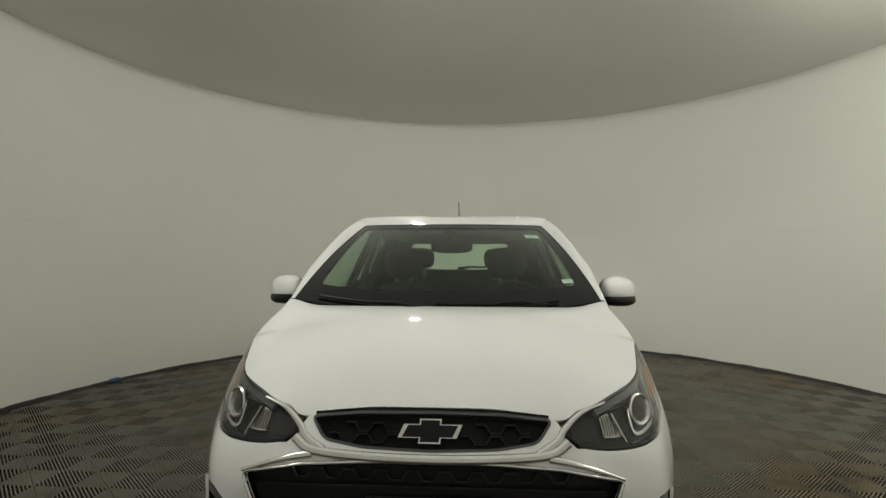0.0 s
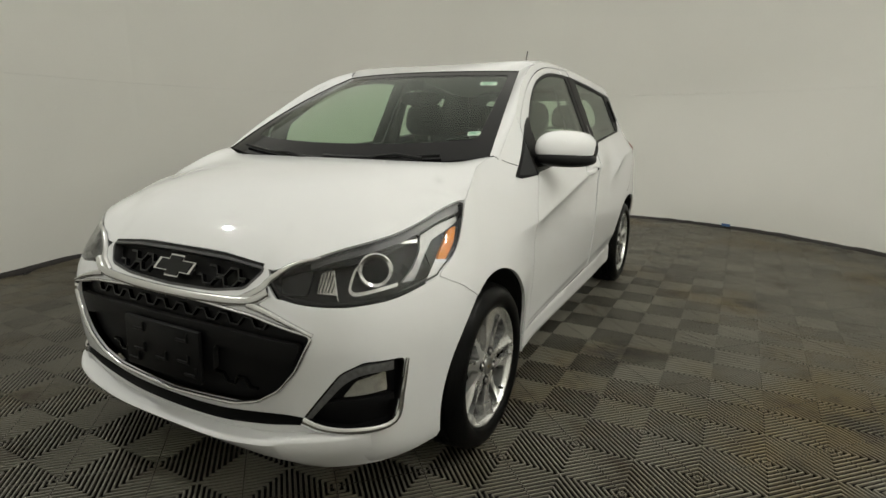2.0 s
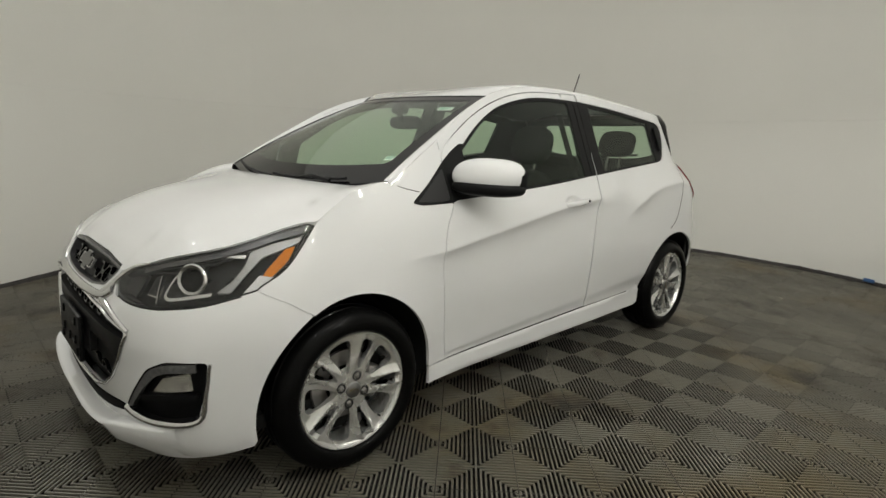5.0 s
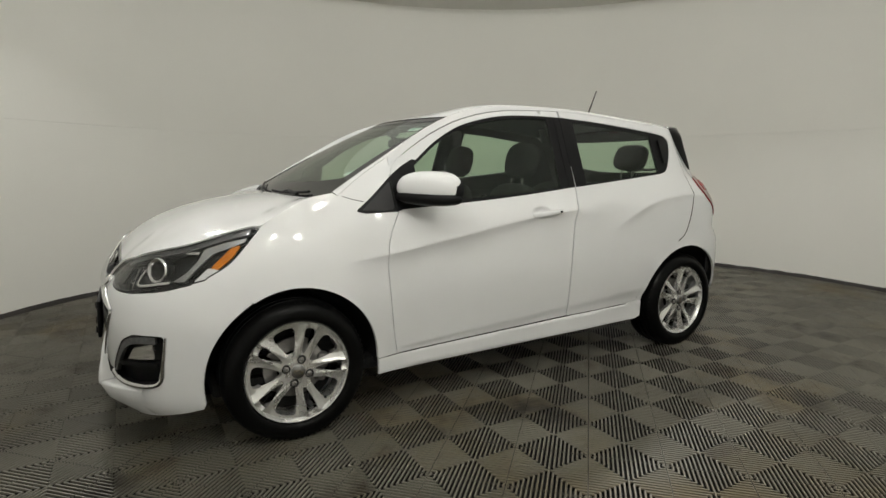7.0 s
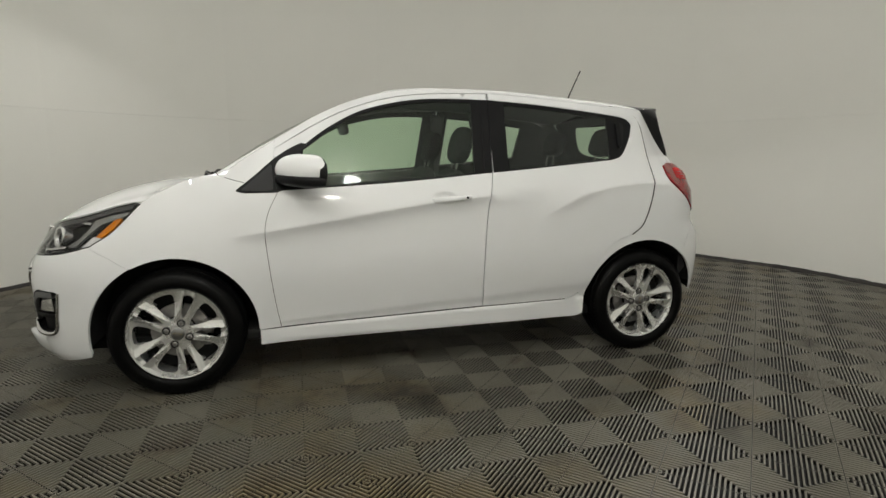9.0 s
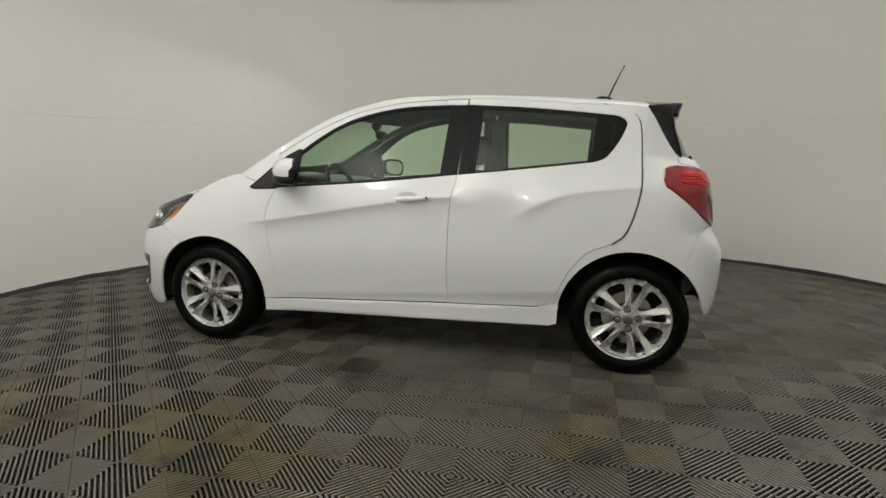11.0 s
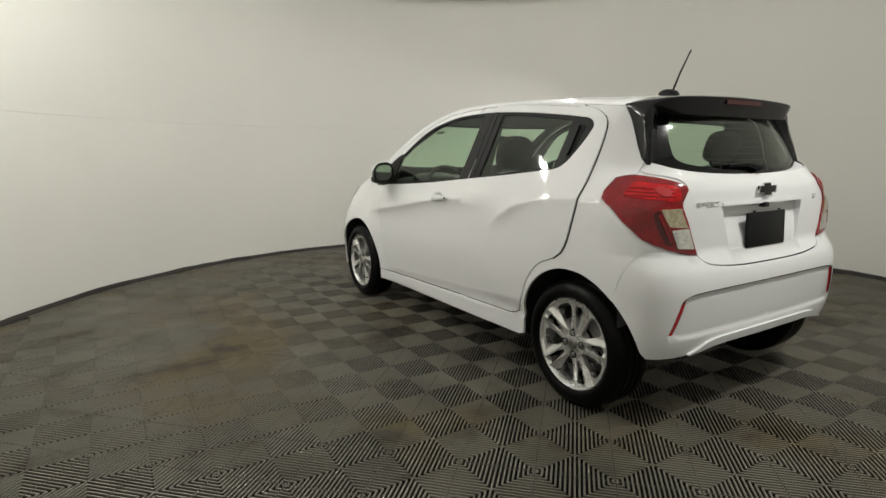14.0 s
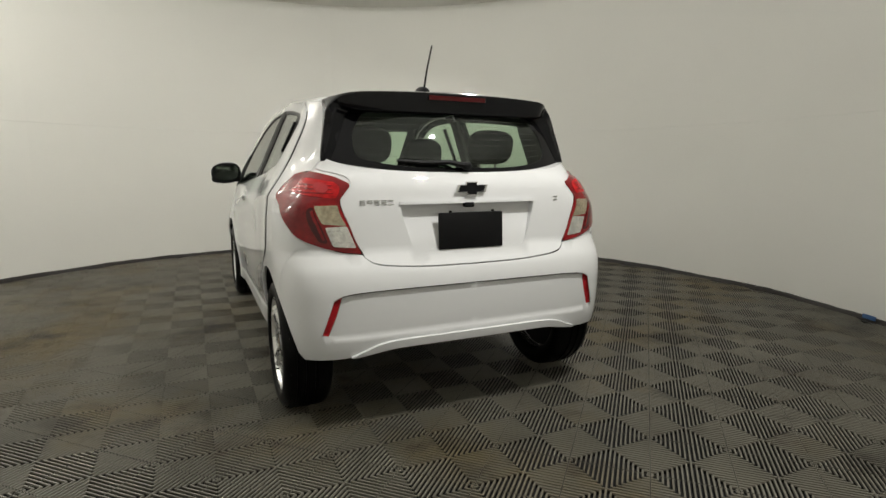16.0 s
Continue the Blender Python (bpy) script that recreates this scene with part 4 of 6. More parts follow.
waves("wave_bar", -0.29, -0.08, 0.676, 2, 0.085, 0.020, ug, 0.012)
waves("wave_bar", 0.085, 0.29, 0.676, 2, 0.085, 0.020, ug, 0.012)
hood_lip = smooth_line([(front_s(x, z), z) for x, z in ((-0.335, 0.729), (-0.2, 0.7405), (0, 0.744), (0.2, 0.7405), (0.335, 0.729))], 8)
band("grille_lip", hood_lip, 0.008, GLOSS, ug, lift=0.0005, thick=0.03)
# chrome bar between the grilles, branching round the lamps
chrome_line = smooth_line([(front_s(x, z), z) for x, z in ((-0.385, 0.668), (-0.33, 0.640), (-0.2, 0.630), (0, 0.626), (0.2, 0.630), (0.33, 0.640), (0.385, 0.668))], 8)
round_band("chrome_bar", chrome_line, 0.030, CHROME, car, 0.014, label="bright chrome bar between the grilles")
for side_sign in (1, -1):
    turn = (lambda p: p) if side_sign == 1 else flip
    round_band("chrome_branch", turn(smooth_line([(front_s(x, z), z) for x, z in ((0.30, 0.640), (0.355, 0.672), (0.378, 0.70), (0.43, 0.737), (0.50, 0.757))], 6)), (0.028, 0.010), CHROME, car, 0.011)
    round_band("chrome_branch", turn(smooth_line([(front_s(x, z), z) for x, z in ((0.33, 0.632), (0.40, 0.618), (0.47, 0.598), (0.535, 0.574))], 6)), (0.026, 0.012), CHROME, car, 0.011)
# lower grille: wave bars above, a solid fascia with the plate holder, wave bars below
waves("wave_bar", -0.42, 0.42, 0.583, 1, 0.09, 0.024, lg, 0.02)
waves("wave_bar", -0.33, -0.18, 0.392, 1, 0.085, 0.026, lg, 0.022)
waves("wave_bar", 0.18, 0.33, 0.392, 1, 0.085, 0.026, lg, 0.022)
fascia = corners([(front_s(x, z), z) for x, z in ((-0.50, 0.545), (-0.2, 0.555), (0.2, 0.555), (0.50, 0.545), (0.47, 0.475), (0.33, 0.50), (0.20, 0.50), (0.19, 0.41), (-0.19, 0.41), (-0.20, 0.50), (-0.33, 0.50), (-0.47, 0.475))], 0.02)
patch("fascia_panel", fascia, ring, [BLACK, DARK], lg, lift=-0.008, thick=0.02, step=0.03)
bm = bmesh.new()
box(bm, (0.34, 0.016, 0.16), bevel=0.006)
for x, z in ((-0.1, 0.045), (0.1, 0.045), (-0.1, -0.02), (0.0, -0.03), (0.1, -0.02), (-0.13, -0.055), (0.13, -0.055)):
    box(bm, (0.05, 0.008, 0.007), (x, -0.010, z), bevel=0.002, seg=1)
    box(bm, (0.007, 0.008, 0.03), (x + 0.024, -0.010, z + 0.01), bevel=0.002, seg=1)
plate = from_bm("plate_holder", bm, BLACK, lg, "empty black number plate holder")
plate.matrix_basis = pose(0, -1.880, 0.455, -2, 0, 0)


def badge(name, wide, parent, m, rim, core):
    """A plain badge shape: a wide bar with slanted ends crossed by a short block."""
    def slab(k, deep, y):
        w, h, c, t = wide / 2 * k, wide * 0.105 * k, wide * 0.17 * k, wide * 0.19 * k
        sl = 0.09 * wide
        pts = [(-w + sl, h), (-c, h), (-c + 0.01 * wide, t), (c + 0.01 * wide, t), (c, h), (w, h), (w - sl, -h), (c - 0.0 * wide, -h), (c - 0.01 * wide, -t), (-c - 0.01 * wide, -t), (-c, -h), (-w, -h)]
        b = bmesh.new()
        lo = [b.verts.new((x, y, z)) for x, z in pts]
        hi = [b.verts.new((x * 0.985, y - deep, z * 0.97)) for x, z in pts]
        b.faces.new(hi)
        b.faces.new(lo[::-1])
        for i in range(len(pts)):
            j = (i + 1) % len(pts)
            b.faces.new((lo[i], lo[j], hi[j], hi[i]))
        return b
    a = from_bm(name, slab(1.0, 0.008, 0), rim, parent, smooth=False)
    a.matrix_basis = m
    from_bm("badge_face", slab(0.86, 0.0025, -0.0075), core, a, smooth=False)
    return a


badge("front_badge", 0.185, car, pose(0.0, -1.808, 0.690, -28, 0, 0), CHROME, GLOSS)

# headlamps
for side_sign in (1, -1):
    turn = (lambda p: p) if side_sign == 1 else flip
    hp = turn(head_poly)
    lamp = patch("headlamp", hp, set_back(0.05), [BEZEL, DARK], car, thick=0.004, step=0.03, label="headlamp with dark bezel, projector lens and amber marker")
    rim = dense(hp, 0.02)
    patch("lamp_wall", [tuple(p) for p in rim], ring, BEZEL, lamp, holes=[[tuple(p) for p in shrink(rim, 0.006)]], lift=-0.003, thick=0.05, step=0.02)
    patch("lamp_lens", [tuple(p) for p in shrink(rim, 0.0015)], ring, LENS, lamp, lift=0.001, thick=0.003, step=0.03).visible_shadow = False
    band("bezel_strip", turn(smooth_line(head_low[:-1], 4)), 0.014, GLOSS, lamp, lift=-0.004, thick=0.01)
    ridge = smooth_line(head_top[2:], 4)
    band("bezel_strip", turn([(s, z - 0.010) for s, z in ridge]), (0.02, 0.034), SMOKED, lamp, lift=-0.006, thick=0.02)
    marker = corners(sides((-1.508, 0.708), (-1.482, 0.746), (-1.412, 0.808), (-1.382, 0.814), (-1.414, 0.772), (-1.468, 0.730)), 0.008)
    patch("amber_marker", turn(marker), ring, AMBER, lamp, lift=-0.006, thick=0.012, step=0.015, label="amber side reflector")
    blade = sides((-1.357, 0.842), (-1.436, 0.826), (-1.506, 0.803), (-1.531, 0.763), (-1.572, 0.723), (-1.619, 0.693), (-1.584, 0.691), (-1.525, 0.748), (-1.478, 0.788), (-1.363, 0.828))
    patch("chrome_blade", turn(corners(blade, 0.004)), set_back(0.012), SATIN, lamp, thick=0.012, step=0.015, label="bright blade beside the projector")
    band("blade_line", turn(smooth_line([(front_s(0.638, 0.793), 0.793), (front_s(0.679, 0.790), 0.790)], 5)), (0.003, 0.010), CHROME, lamp, lift=-0.012, thick=0.008)
    hook = smooth_line([(front_s(x, z), z) for x, z in ((0.598, 0.748), (0.588, 0.733), (0.590, 0.700), (0.596, 0.684), (0.612, 0.677), (0.640, 0.681), (0.665, 0.686), (0.683, 0.690))], 4)
    band("chrome_hook", turn(hook), (0.007, 0.010), CHROME, lamp, lift=-0.014, thick=0.012)
    q = [front_s(0.632, 0.727), 0.727]
    eye = ring(np.array(q[0]), np.array(q[1]))
    nn = normals_of(ring, np.array([q]), eye[None])[0]
    aim = Matrix.Translation((eye[0] * side_sign, eye[1], eye[2])) @ Vector((nn[0] * side_sign, nn[1] * 1.4, nn[2] * 0.4)).to_track_quat("X", "Z").to_matrix().to_4x4()
    bm = bmesh.new()
    lathe(bm, [(0.026, -0.045), (0.030, -0.026), (0.036, -0.012), (0.044, -0.008), (0.048, -0.012), (0.048, -0.048)], 36, aim)
    from_bm("projector_ring", bm, CHROME, lamp)
    bm = bmesh.new()
    lathe(bm, [(0.030, -0.034), (0.026, -0.024), (0.018, -0.017), (0.008, -0.0135), (0.0005, -0.013)], 32, aim)
    from_bm("projector_lens", bm, GLOSS, lamp)
    refl = corners([(front_s(x, z), z) for x, z in ((0.498, 0.733), (0.527, 0.742), (0.563, 0.680), (0.506, 0.683))], 0.006)
    patch("reflector", turn(refl), set_back(0.034), CLEARLAMP, lamp, thick=0.01, step=0.02, label="ribbed clear reflector")
    for k in range(5):
        rx = 0.505 + 0.009 * k
        band("reflector_rib", turn([(front_s(rx + 0.004, 0.686), 0.686), (front_s(rx + 0.003, 0.71), 0.71), (front_s(rx, 0.735), 0.735)]), 0.0025, BEZEL, lamp, lift=-0.031, thick=0.004, step=0.01)
    band("reflector_edge", turn(smooth_line([(front_s(0.533, 0.737), 0.737), (front_s(0.572, 0.664), 0.664)], 5)), 0.0035, CHROME, lamp, lift=-0.022, thick=0.008)
    inner = corners([(front_s(x, z), z) for x, z in ((0.405, 0.672), (0.40, 0.712), (0.48, 0.735), (0.485, 0.672))], 0.012)
    patch("bezel_panel", turn(inner), set_back(0.022), BEZEL, lamp, thick=0.01, step=0.02)
    sweep = smooth_line([(front_s(x, z), z) for x, z in ((0.47, 0.742), (0.53, 0.752), (0.60, 0.765), (0.66, 0.80))], 5)
    band("bezel_fin", turn(sweep), (0.006, 0.03), BEZEL, lamp, lift=-0.016, thick=0.014)
    # corner pocket with its small lamp
    fp = turn(fog_poly)
    pocket = patch("lamp_pocket", fp, set_back(0.03), [BLACK, DARK], car, thick=0.006, step=0.03, label="black corner pocket with daytime lamp and silver rim")
    rim = dense(fp, 0.015)
    patch("pocket_wall", [tuple(p) for p in rim], ring, BLACK, pocket, holes=[[tuple(p) for p in shrink(rim, 0.005)]], lift=-0.001, thick=0.034, step=0.02)
    edge = sides((-1.655, 0.492), (-1.668, 0.40), (-1.688, 0.315)) + [(front_s(x, z), z) for x, z in ((0.62, 0.303), (0.545, 0.308), (0.495, 0.327))]
    round_band("pocket_rim", turn(smooth_line(edge, 5)), (0.010, 0.030), CHROME, pocket, 0.010, label="satin silver pocket rim")
    clear = corners([(front_s(x, z), z) for x, z in ((0.60, 0.397), (0.635, 0.445), (0.69, 0.462), (0.692, 0.405))], 0.008)
    patch("fog_lamp", turn(clear), set_back(0.016), CLEARLAMP, pocket, thick=0.012, step=0.015, label="clear ribbed daytime lamp")
    dr = smooth_line([(front_s(x, z), z) for x, z in ((0.508, 0.338), (0.552, 0.392), (0.603, 0.452), (0.648, 0.478), (0.70, 0.480))], 5)
    band("led_strip", turn(dr), (0.022, 0.026), RIBBED, pocket, lift=-0.002, thick=0.016)
    shelf = smooth_line([(front_s(x, z), z) for x, z in ((0.56, 0.375), (0.62, 0.385), (0.70, 0.385))], 5)
    band("pocket_shelf", turn(shelf), 0.016, BLACK, pocket, lift=-0.006, thick=0.022)
for turn in ((lambda p: p), flip):
    band("door_seal", turn(sides(*[(y + 0.005, z - 0.003) for y, z in smooth_line(rear_cut[2:-5])[::2]])), 0.0055, DARK, car, lift=0.0022, thick=0.007, step=0.012)
# the lip that stands forward under the slot
lip_low = pchip((0.0, 0.178), (0.1, 0.178), (0.28, 0.176), (0.345, 0.160), (0.39, 0.141), (0.5, 0.150), (0.60, 0.166), (0.70, 0.182))
at_front = lambda x, z: ring(np.array(front_s(x, z)), np.array(z))
bm = bmesh.new()
rows = []
for x in np.linspace(-0.655, 0.655, 81):
    a, zt, zb = abs(x), float(lip_line(abs(x))), float(lip_low(abs(x)))
    d = float(lip_out(a)) + 0.002
    yt, ym, yb = (float(at_front(a, z)[1]) for z in (zt, (zt + zb) / 2, zb))
    sect = [(yt + 0.012, zt), (yt - d + 0.014, zt - 0.003), (yt - d + 0.004, zt - 0.007), (yt - d, zt - 0.015), (ym - d * 0.92, (zt + zb) / 2), (yb - d * 0.62, zb + 0.006), (yb - d * 0.5, zb), (yb + 0.06, zb)]
    rows.append([bm.verts.new((x, y, z)) for y, z in sect])
for p, q in zip(rows, rows[1:]):
    for j in range(len(p) - 1):
        bm.faces.new((p[j], q[j], q[j + 1], p[j + 1]))
bmesh.ops.recalc_face_normals(bm, faces=bm.faces[:])
if sum(f.normal.y for f in bm.faces) > 0:
    bmesh.ops.reverse_faces(bm, faces=bm.faces[:])
from_bm("front_lip", bm, PAINT, car, sharp=50)
# dark slot above the lip
slot_top = [(-0.535, 0.334), (-0.46, 0.338), (-0.38, 0.330), (-0.2, 0.306), (0, 0.299), (0.2, 0.306), (0.38, 0.330), (0.46, 0.338), (0.535, 0.334)]
slot_low = [(0.52, 0.318), (0.45, 0.308), (0.38, 0.294), (0.2, 0.267), (0, 0.259), (-0.2, 0.267), (-0.38, 0.294), (-0.45, 0.308), (-0.52, 0.318)]
slot = [p for line in (slot_top, slot_low) for p in smooth_line([(front_s(x, z), z) for x, z in line], 6)]
patch("lip_slot", slot, ring, VOID, car, lift=0.003, thick=0.012, step=0.02, label="black slot strip above the bumper lip")
# inner shell that closes the gaps
for side_sign in (1, -1):
    turn = (lambda p: p) if side_sign == 1 else flip
    low = sides(*[(y, z) for y, z in ((-1.50, 0.62), (-1.50, 0.84), (-1.05, 0.90), (-0.6, 0.88), (0.3, 0.93), (1.1, 0.95), (1.30, 0.95), (1.40, 0.80), (1.44, 0.5), (1.44, 0.42))] + arc(AR, 0.36, 30, 170, 14) + [(0.82, 0.21), (-0.80, 0.21)] + arc(AF, 0.36, 10, 150, 14))
    patch("inner_shell", turn(low), set_back(0.03), [DARK, TRIM], car, thick=0.006, step=0.06)
nose_box = [(front_s(x, z), z) for x, z in ((-0.66, 0.2), (0.66, 0.2), (0.70, 0.6), (0.6, 0.76), (0, 0.70), (-0.6, 0.76), (-0.70, 0.6))]
patch("nose_backing", [tuple(p) for p in dense(nose_box, 0.05)], set_back(0.09), DARK, car, thick=0.006, step=0.05)
bm = bmesh.new()
box(bm, (1.36, 2.62, 0.06), (0, -0.20, 0.235), bevel=0.02)
box(bm, (1.20, 0.5, 0.10), (0, 1.22, 0.43), bevel=0.03)
from_bm("underbody", bm, DARK, car)
bm = bmesh.new()
box(bm, (1.1, 0.24, 0.05), (0, -1.58, 0.20), bevel=0.015)
from_bm("undertray", bm, BLACK, car)

# ---- tail ----
tail_low = [(rear_s(x, z), z) for x, z in ((0.0, 0.672), (0.2, 0.674), (0.34, 0.682), (0.43, 0.695), (0.468, 0.718))]
gate_side = [(rear_s(x, z), z) for x, z in ((0.478, 0.74), (0.50, 0.78), (0.53, 0.86), (0.553, 0.93), (0.545, 0.955), (0.51, 1.0), (0.53, 1.035))] + sides((1.41, 1.062), (1.405, 1.095))
gate_top = [(rear_s(x, z), z) for x, z in ((0.55, 1.085), (0.45, 1.066), (0.3, 1.052), (0.15, 1.046), (0.0, 1.045))]
near_tail = lambda p: [(s if s >= 0 else s + 2 * TAIL, z) for s, z in p]
around = lambda p: [(2 * TAIL - s, z) for s, z in p]


def ring_tail(s, z):
    """The skin with s carried on past the middle of the tail to the right-hand side."""
    s = np.asarray(s, float)
    return ring(np.where(s > TAIL, s - 2 * TAIL, s), z)


gate_half = smooth_line(tail_low, 4) + smooth_line(gate_side, 4) + smooth_line(gate_top, 4)[:-1]
gate_poly = gate_half + [(TAIL, 1.045)] + around(gate_half[::-1][:-1])
recess = corners(near_tail([(rear_s(x, z), z) for x, z in ((0.315, 0.922), (0.262, 0.735))]) + near_tail([(2 * TAIL - rear_s(x, z), z) for x, z in ((0.262, 0.735), (0.315, 0.922))]), 0.015)
gate = patch("tailgate", gate_poly, ring_tail, BACK, car, holes=[recess], gap=0.0016, thick=0.012, step=0.035, rim_slot=0)


def dish(s, z):
    """The plate recess: deepest under its upper lip, running out to the skin at the bottom."""
    p = ring_tail(s, z)
    p[..., 1] -= 0.004 + 0.028 * ramp(z, 0.74, 0.90)
    return p


patch("plate_recess", recess, dish, PAINT, gate, thick=0.004, step=0.03)
rim = dense(recess, 0.02)
patch("recess_wall", [tuple(p) for p in shrink(rim, -0.004)], ring_tail, PAINT, gate, holes=[[tuple(p) for p in shrink(rim, 0.001)]], lift=-0.001, thick=0.034, step=0.02)
lip = smooth_line(near_tail([(rear_s(x, 0.925), 0.925) for x in (0.318, 0.2, 0.08)]) + around([(rear_s(x, 0.925), 0.925) for x in (0.0, 0.08, 0.2, 0.318)]), 4)
band("tailgate_lip", lip, 0.012, PAINT, gate, lift=0.006, thick=0.036, f=ring_tail)
bm = bmesh.new()
box(bm, (0.302, 0.012, 0.152), bevel=0.005)
plate = from_bm("plate_cover", bm, BLACK, gate, "blank black plate cover")
plate.matrix_basis = pose(0.004, 1.604, 0.806, 3, 0, 0)
for x in (-0.1, 0.1):
    bm = bmesh.new()
    box(bm, (0.012, 0.008, 0.008), (x, 1.60, 0.886), bevel=0.002)
    from_bm("plate_screw", bm, BLACK, gate)
bm = bmesh.new()
box(bm, (0.045, 0.03, 0.022), (0.012, 1.592, 0.912), bevel=0.006)
from_bm("rear_camera", bm, GLOSS, gate)
badge("rear_badge", 0.155, gate, pose(-0.002, 1.588, 0.978, -10, 0, 180), CHROME, GLOSS)
for k in range(5):
    x = 0.468 - k * 0.0285
    for dz in (-0.008, 0.0, 0.008):
        if (k, dz) in ((1, -0.008), (4, 0.0)):
            continue
        bm = bmesh.new()
        box(bm, (0.022, 0.004, 0.004), bevel=0.001, seg=1)
        ob = from_bm("name_bar", bm, CHROME, gate)
        ob.matrix_basis = pose(x, float(ring(np.array(rear_s(x, 0.93)), np.array(0.93))[1]) + 0.002, 0.93 + dz, 0, 0, -4)
for dz in (-0.007, 0.007):
    bm = bmesh.new()
    box(bm, (0.024, 0.004, 0.005), bevel=0.001, seg=1)
    ob = from_bm("trim_bar", bm, CHROME, gate)
    ob.matrix_basis = pose(-0.437, float(ring(np.array(rear_s(0.437, 0.93)), np.array(0.93))[1]) + 0.002, 0.93 + dz, 0, 0, 4)

# rear bumper
rb_top = sides((1.439, 0.585), (1.469, 0.674), (1.506, 0.742)) + [(rear_s(x, z), z) for x, z in ((0.637, 0.762), (0.55, 0.7395), (0.484, 0.7305), (0.466, 0.715), (0.43, 0.692), (0.34, 0.679), (0.2, 0.671))] + [(TAIL, 0.669)]
rb_low = [(rear_s(x, z), z) for x, z in ((0.0, 0.352), (0.25, 0.352), (0.37, 0.349), (0.45, 0.336), (0.56, 0.322), (0.64, 0.32))] + sides((1.575, 0.320), (1.552, 0.322))
rb_arch = sides(*arc(AR, 0.352, 6, 48.5, 10)[1:])
rb_half = smooth_line(rb_top[:3], 4) + smooth_line(rb_top[3:], 4)
rb_bottom = smooth_line(rb_low[:6], 3) + rb_low[6:] + rb_arch
rb_poly = rb_half + around(rb_half[::-1][1:]) + around(rb_bottom[::-1])[:-1] + rb_bottom
slit = corners([(rear_s(x, z), z) for x, z in ((0.567, 0.580), (0.600, 0.562), (0.645, 0.423), (0.620, 0.420), (0.590, 0.50))], 0.004)
panel_top = pchip((0.0, 0.593), (0.3, 0.592), (0.5, 0.588), (0.572, 0.579), (0.606, 0.560), (0.8, 0.5))


def ring_panel(s, z):
    """The tail's skin with the bumper's middle panel set in between the reflectors."""
    p = ring_tail(s, z)
    x = np.abs(p[..., 0])
    inset = ramp(0.602 + (0.562 - z) * 0.3237 - x, 0.0, 0.006) * ramp(panel_top(x) - z, 0.0, 0.007) * ramp(z, 0.390, 0.428)
    p[..., 1] -= 0.012 * inset
    return p


panel_lines = [[(rear_s(x, float(panel_top(x)) + d), float(panel_top(x)) + d) for x in np.linspace(far, 0.03, 28)] for far, d in ((0.614, 0.003), (0.555, -0.0015), (0.55, -0.005), (0.55, -0.009))]
panel_lines += [[(rear_s(0.606 + (0.562 - z) * 0.3237, z), z) for z in np.linspace(0.56, 0.42, 9)]] + [[(rear_s(x, z), z) for x in np.linspace(0.60, 0.03, 26)] for z in (0.428, 0.390)]
rear_bumper = patch("rear_bumper", rb_poly, ring_panel, [PAINT, DARK], car, holes=[slit, around(slit)], lines=panel_lines + [around(l) for l in panel_lines], gap=0.0008, thick=0.012, step=0.035, rim_slot=0)
for turn in ((lambda p: p), around):
    patch("red_reflector", turn(slit), ring_panel, REFLECT, rear_bumper, lift=-0.002, thick=0.008, step=0.02, gap=0.001, label="narrow red bumper reflector")
edge_line = smooth_line([(rear_s(x, z), z) for x, z in ((0.572, 0.578), (0.50, 0.588), (0.3, 0.592), (0.0, 0.593))], 6)
edge_line = edge_line[:-1] + around(edge_line[::-1])
band("bumper_crease", edge_line, 0.0035, TRIM, rear_bumper, lift=0.0006, thick=0.002, f=ring_panel, step=0.01)
lip_top = smooth_line([(rear_s(x, z), z) for x, z in ((0.535, 0.331), (0.48, 0.352), (0.42, 0.374), (0.33, 0.384), (0.15, 0.386), (0.0, 0.386))], 5)
lip_end = smooth_line([(rear_s(x, z), z) for x, z in ((0.0, 0.352), (0.25, 0.352), (0.37, 0.349), (0.45, 0.337), (0.528, 0.326))], 5)
half_lip = lip_top[:-1] + [(TAIL, 0.386)]
patch("bumper_skirt", half_lip + around(lip_top[::-1][1:]) + around(lip_end[::-1]) + lip_end[1:], ring_tail, PAINT, rear_bumper, lift=0.011, thick=0.02, step=0.03)

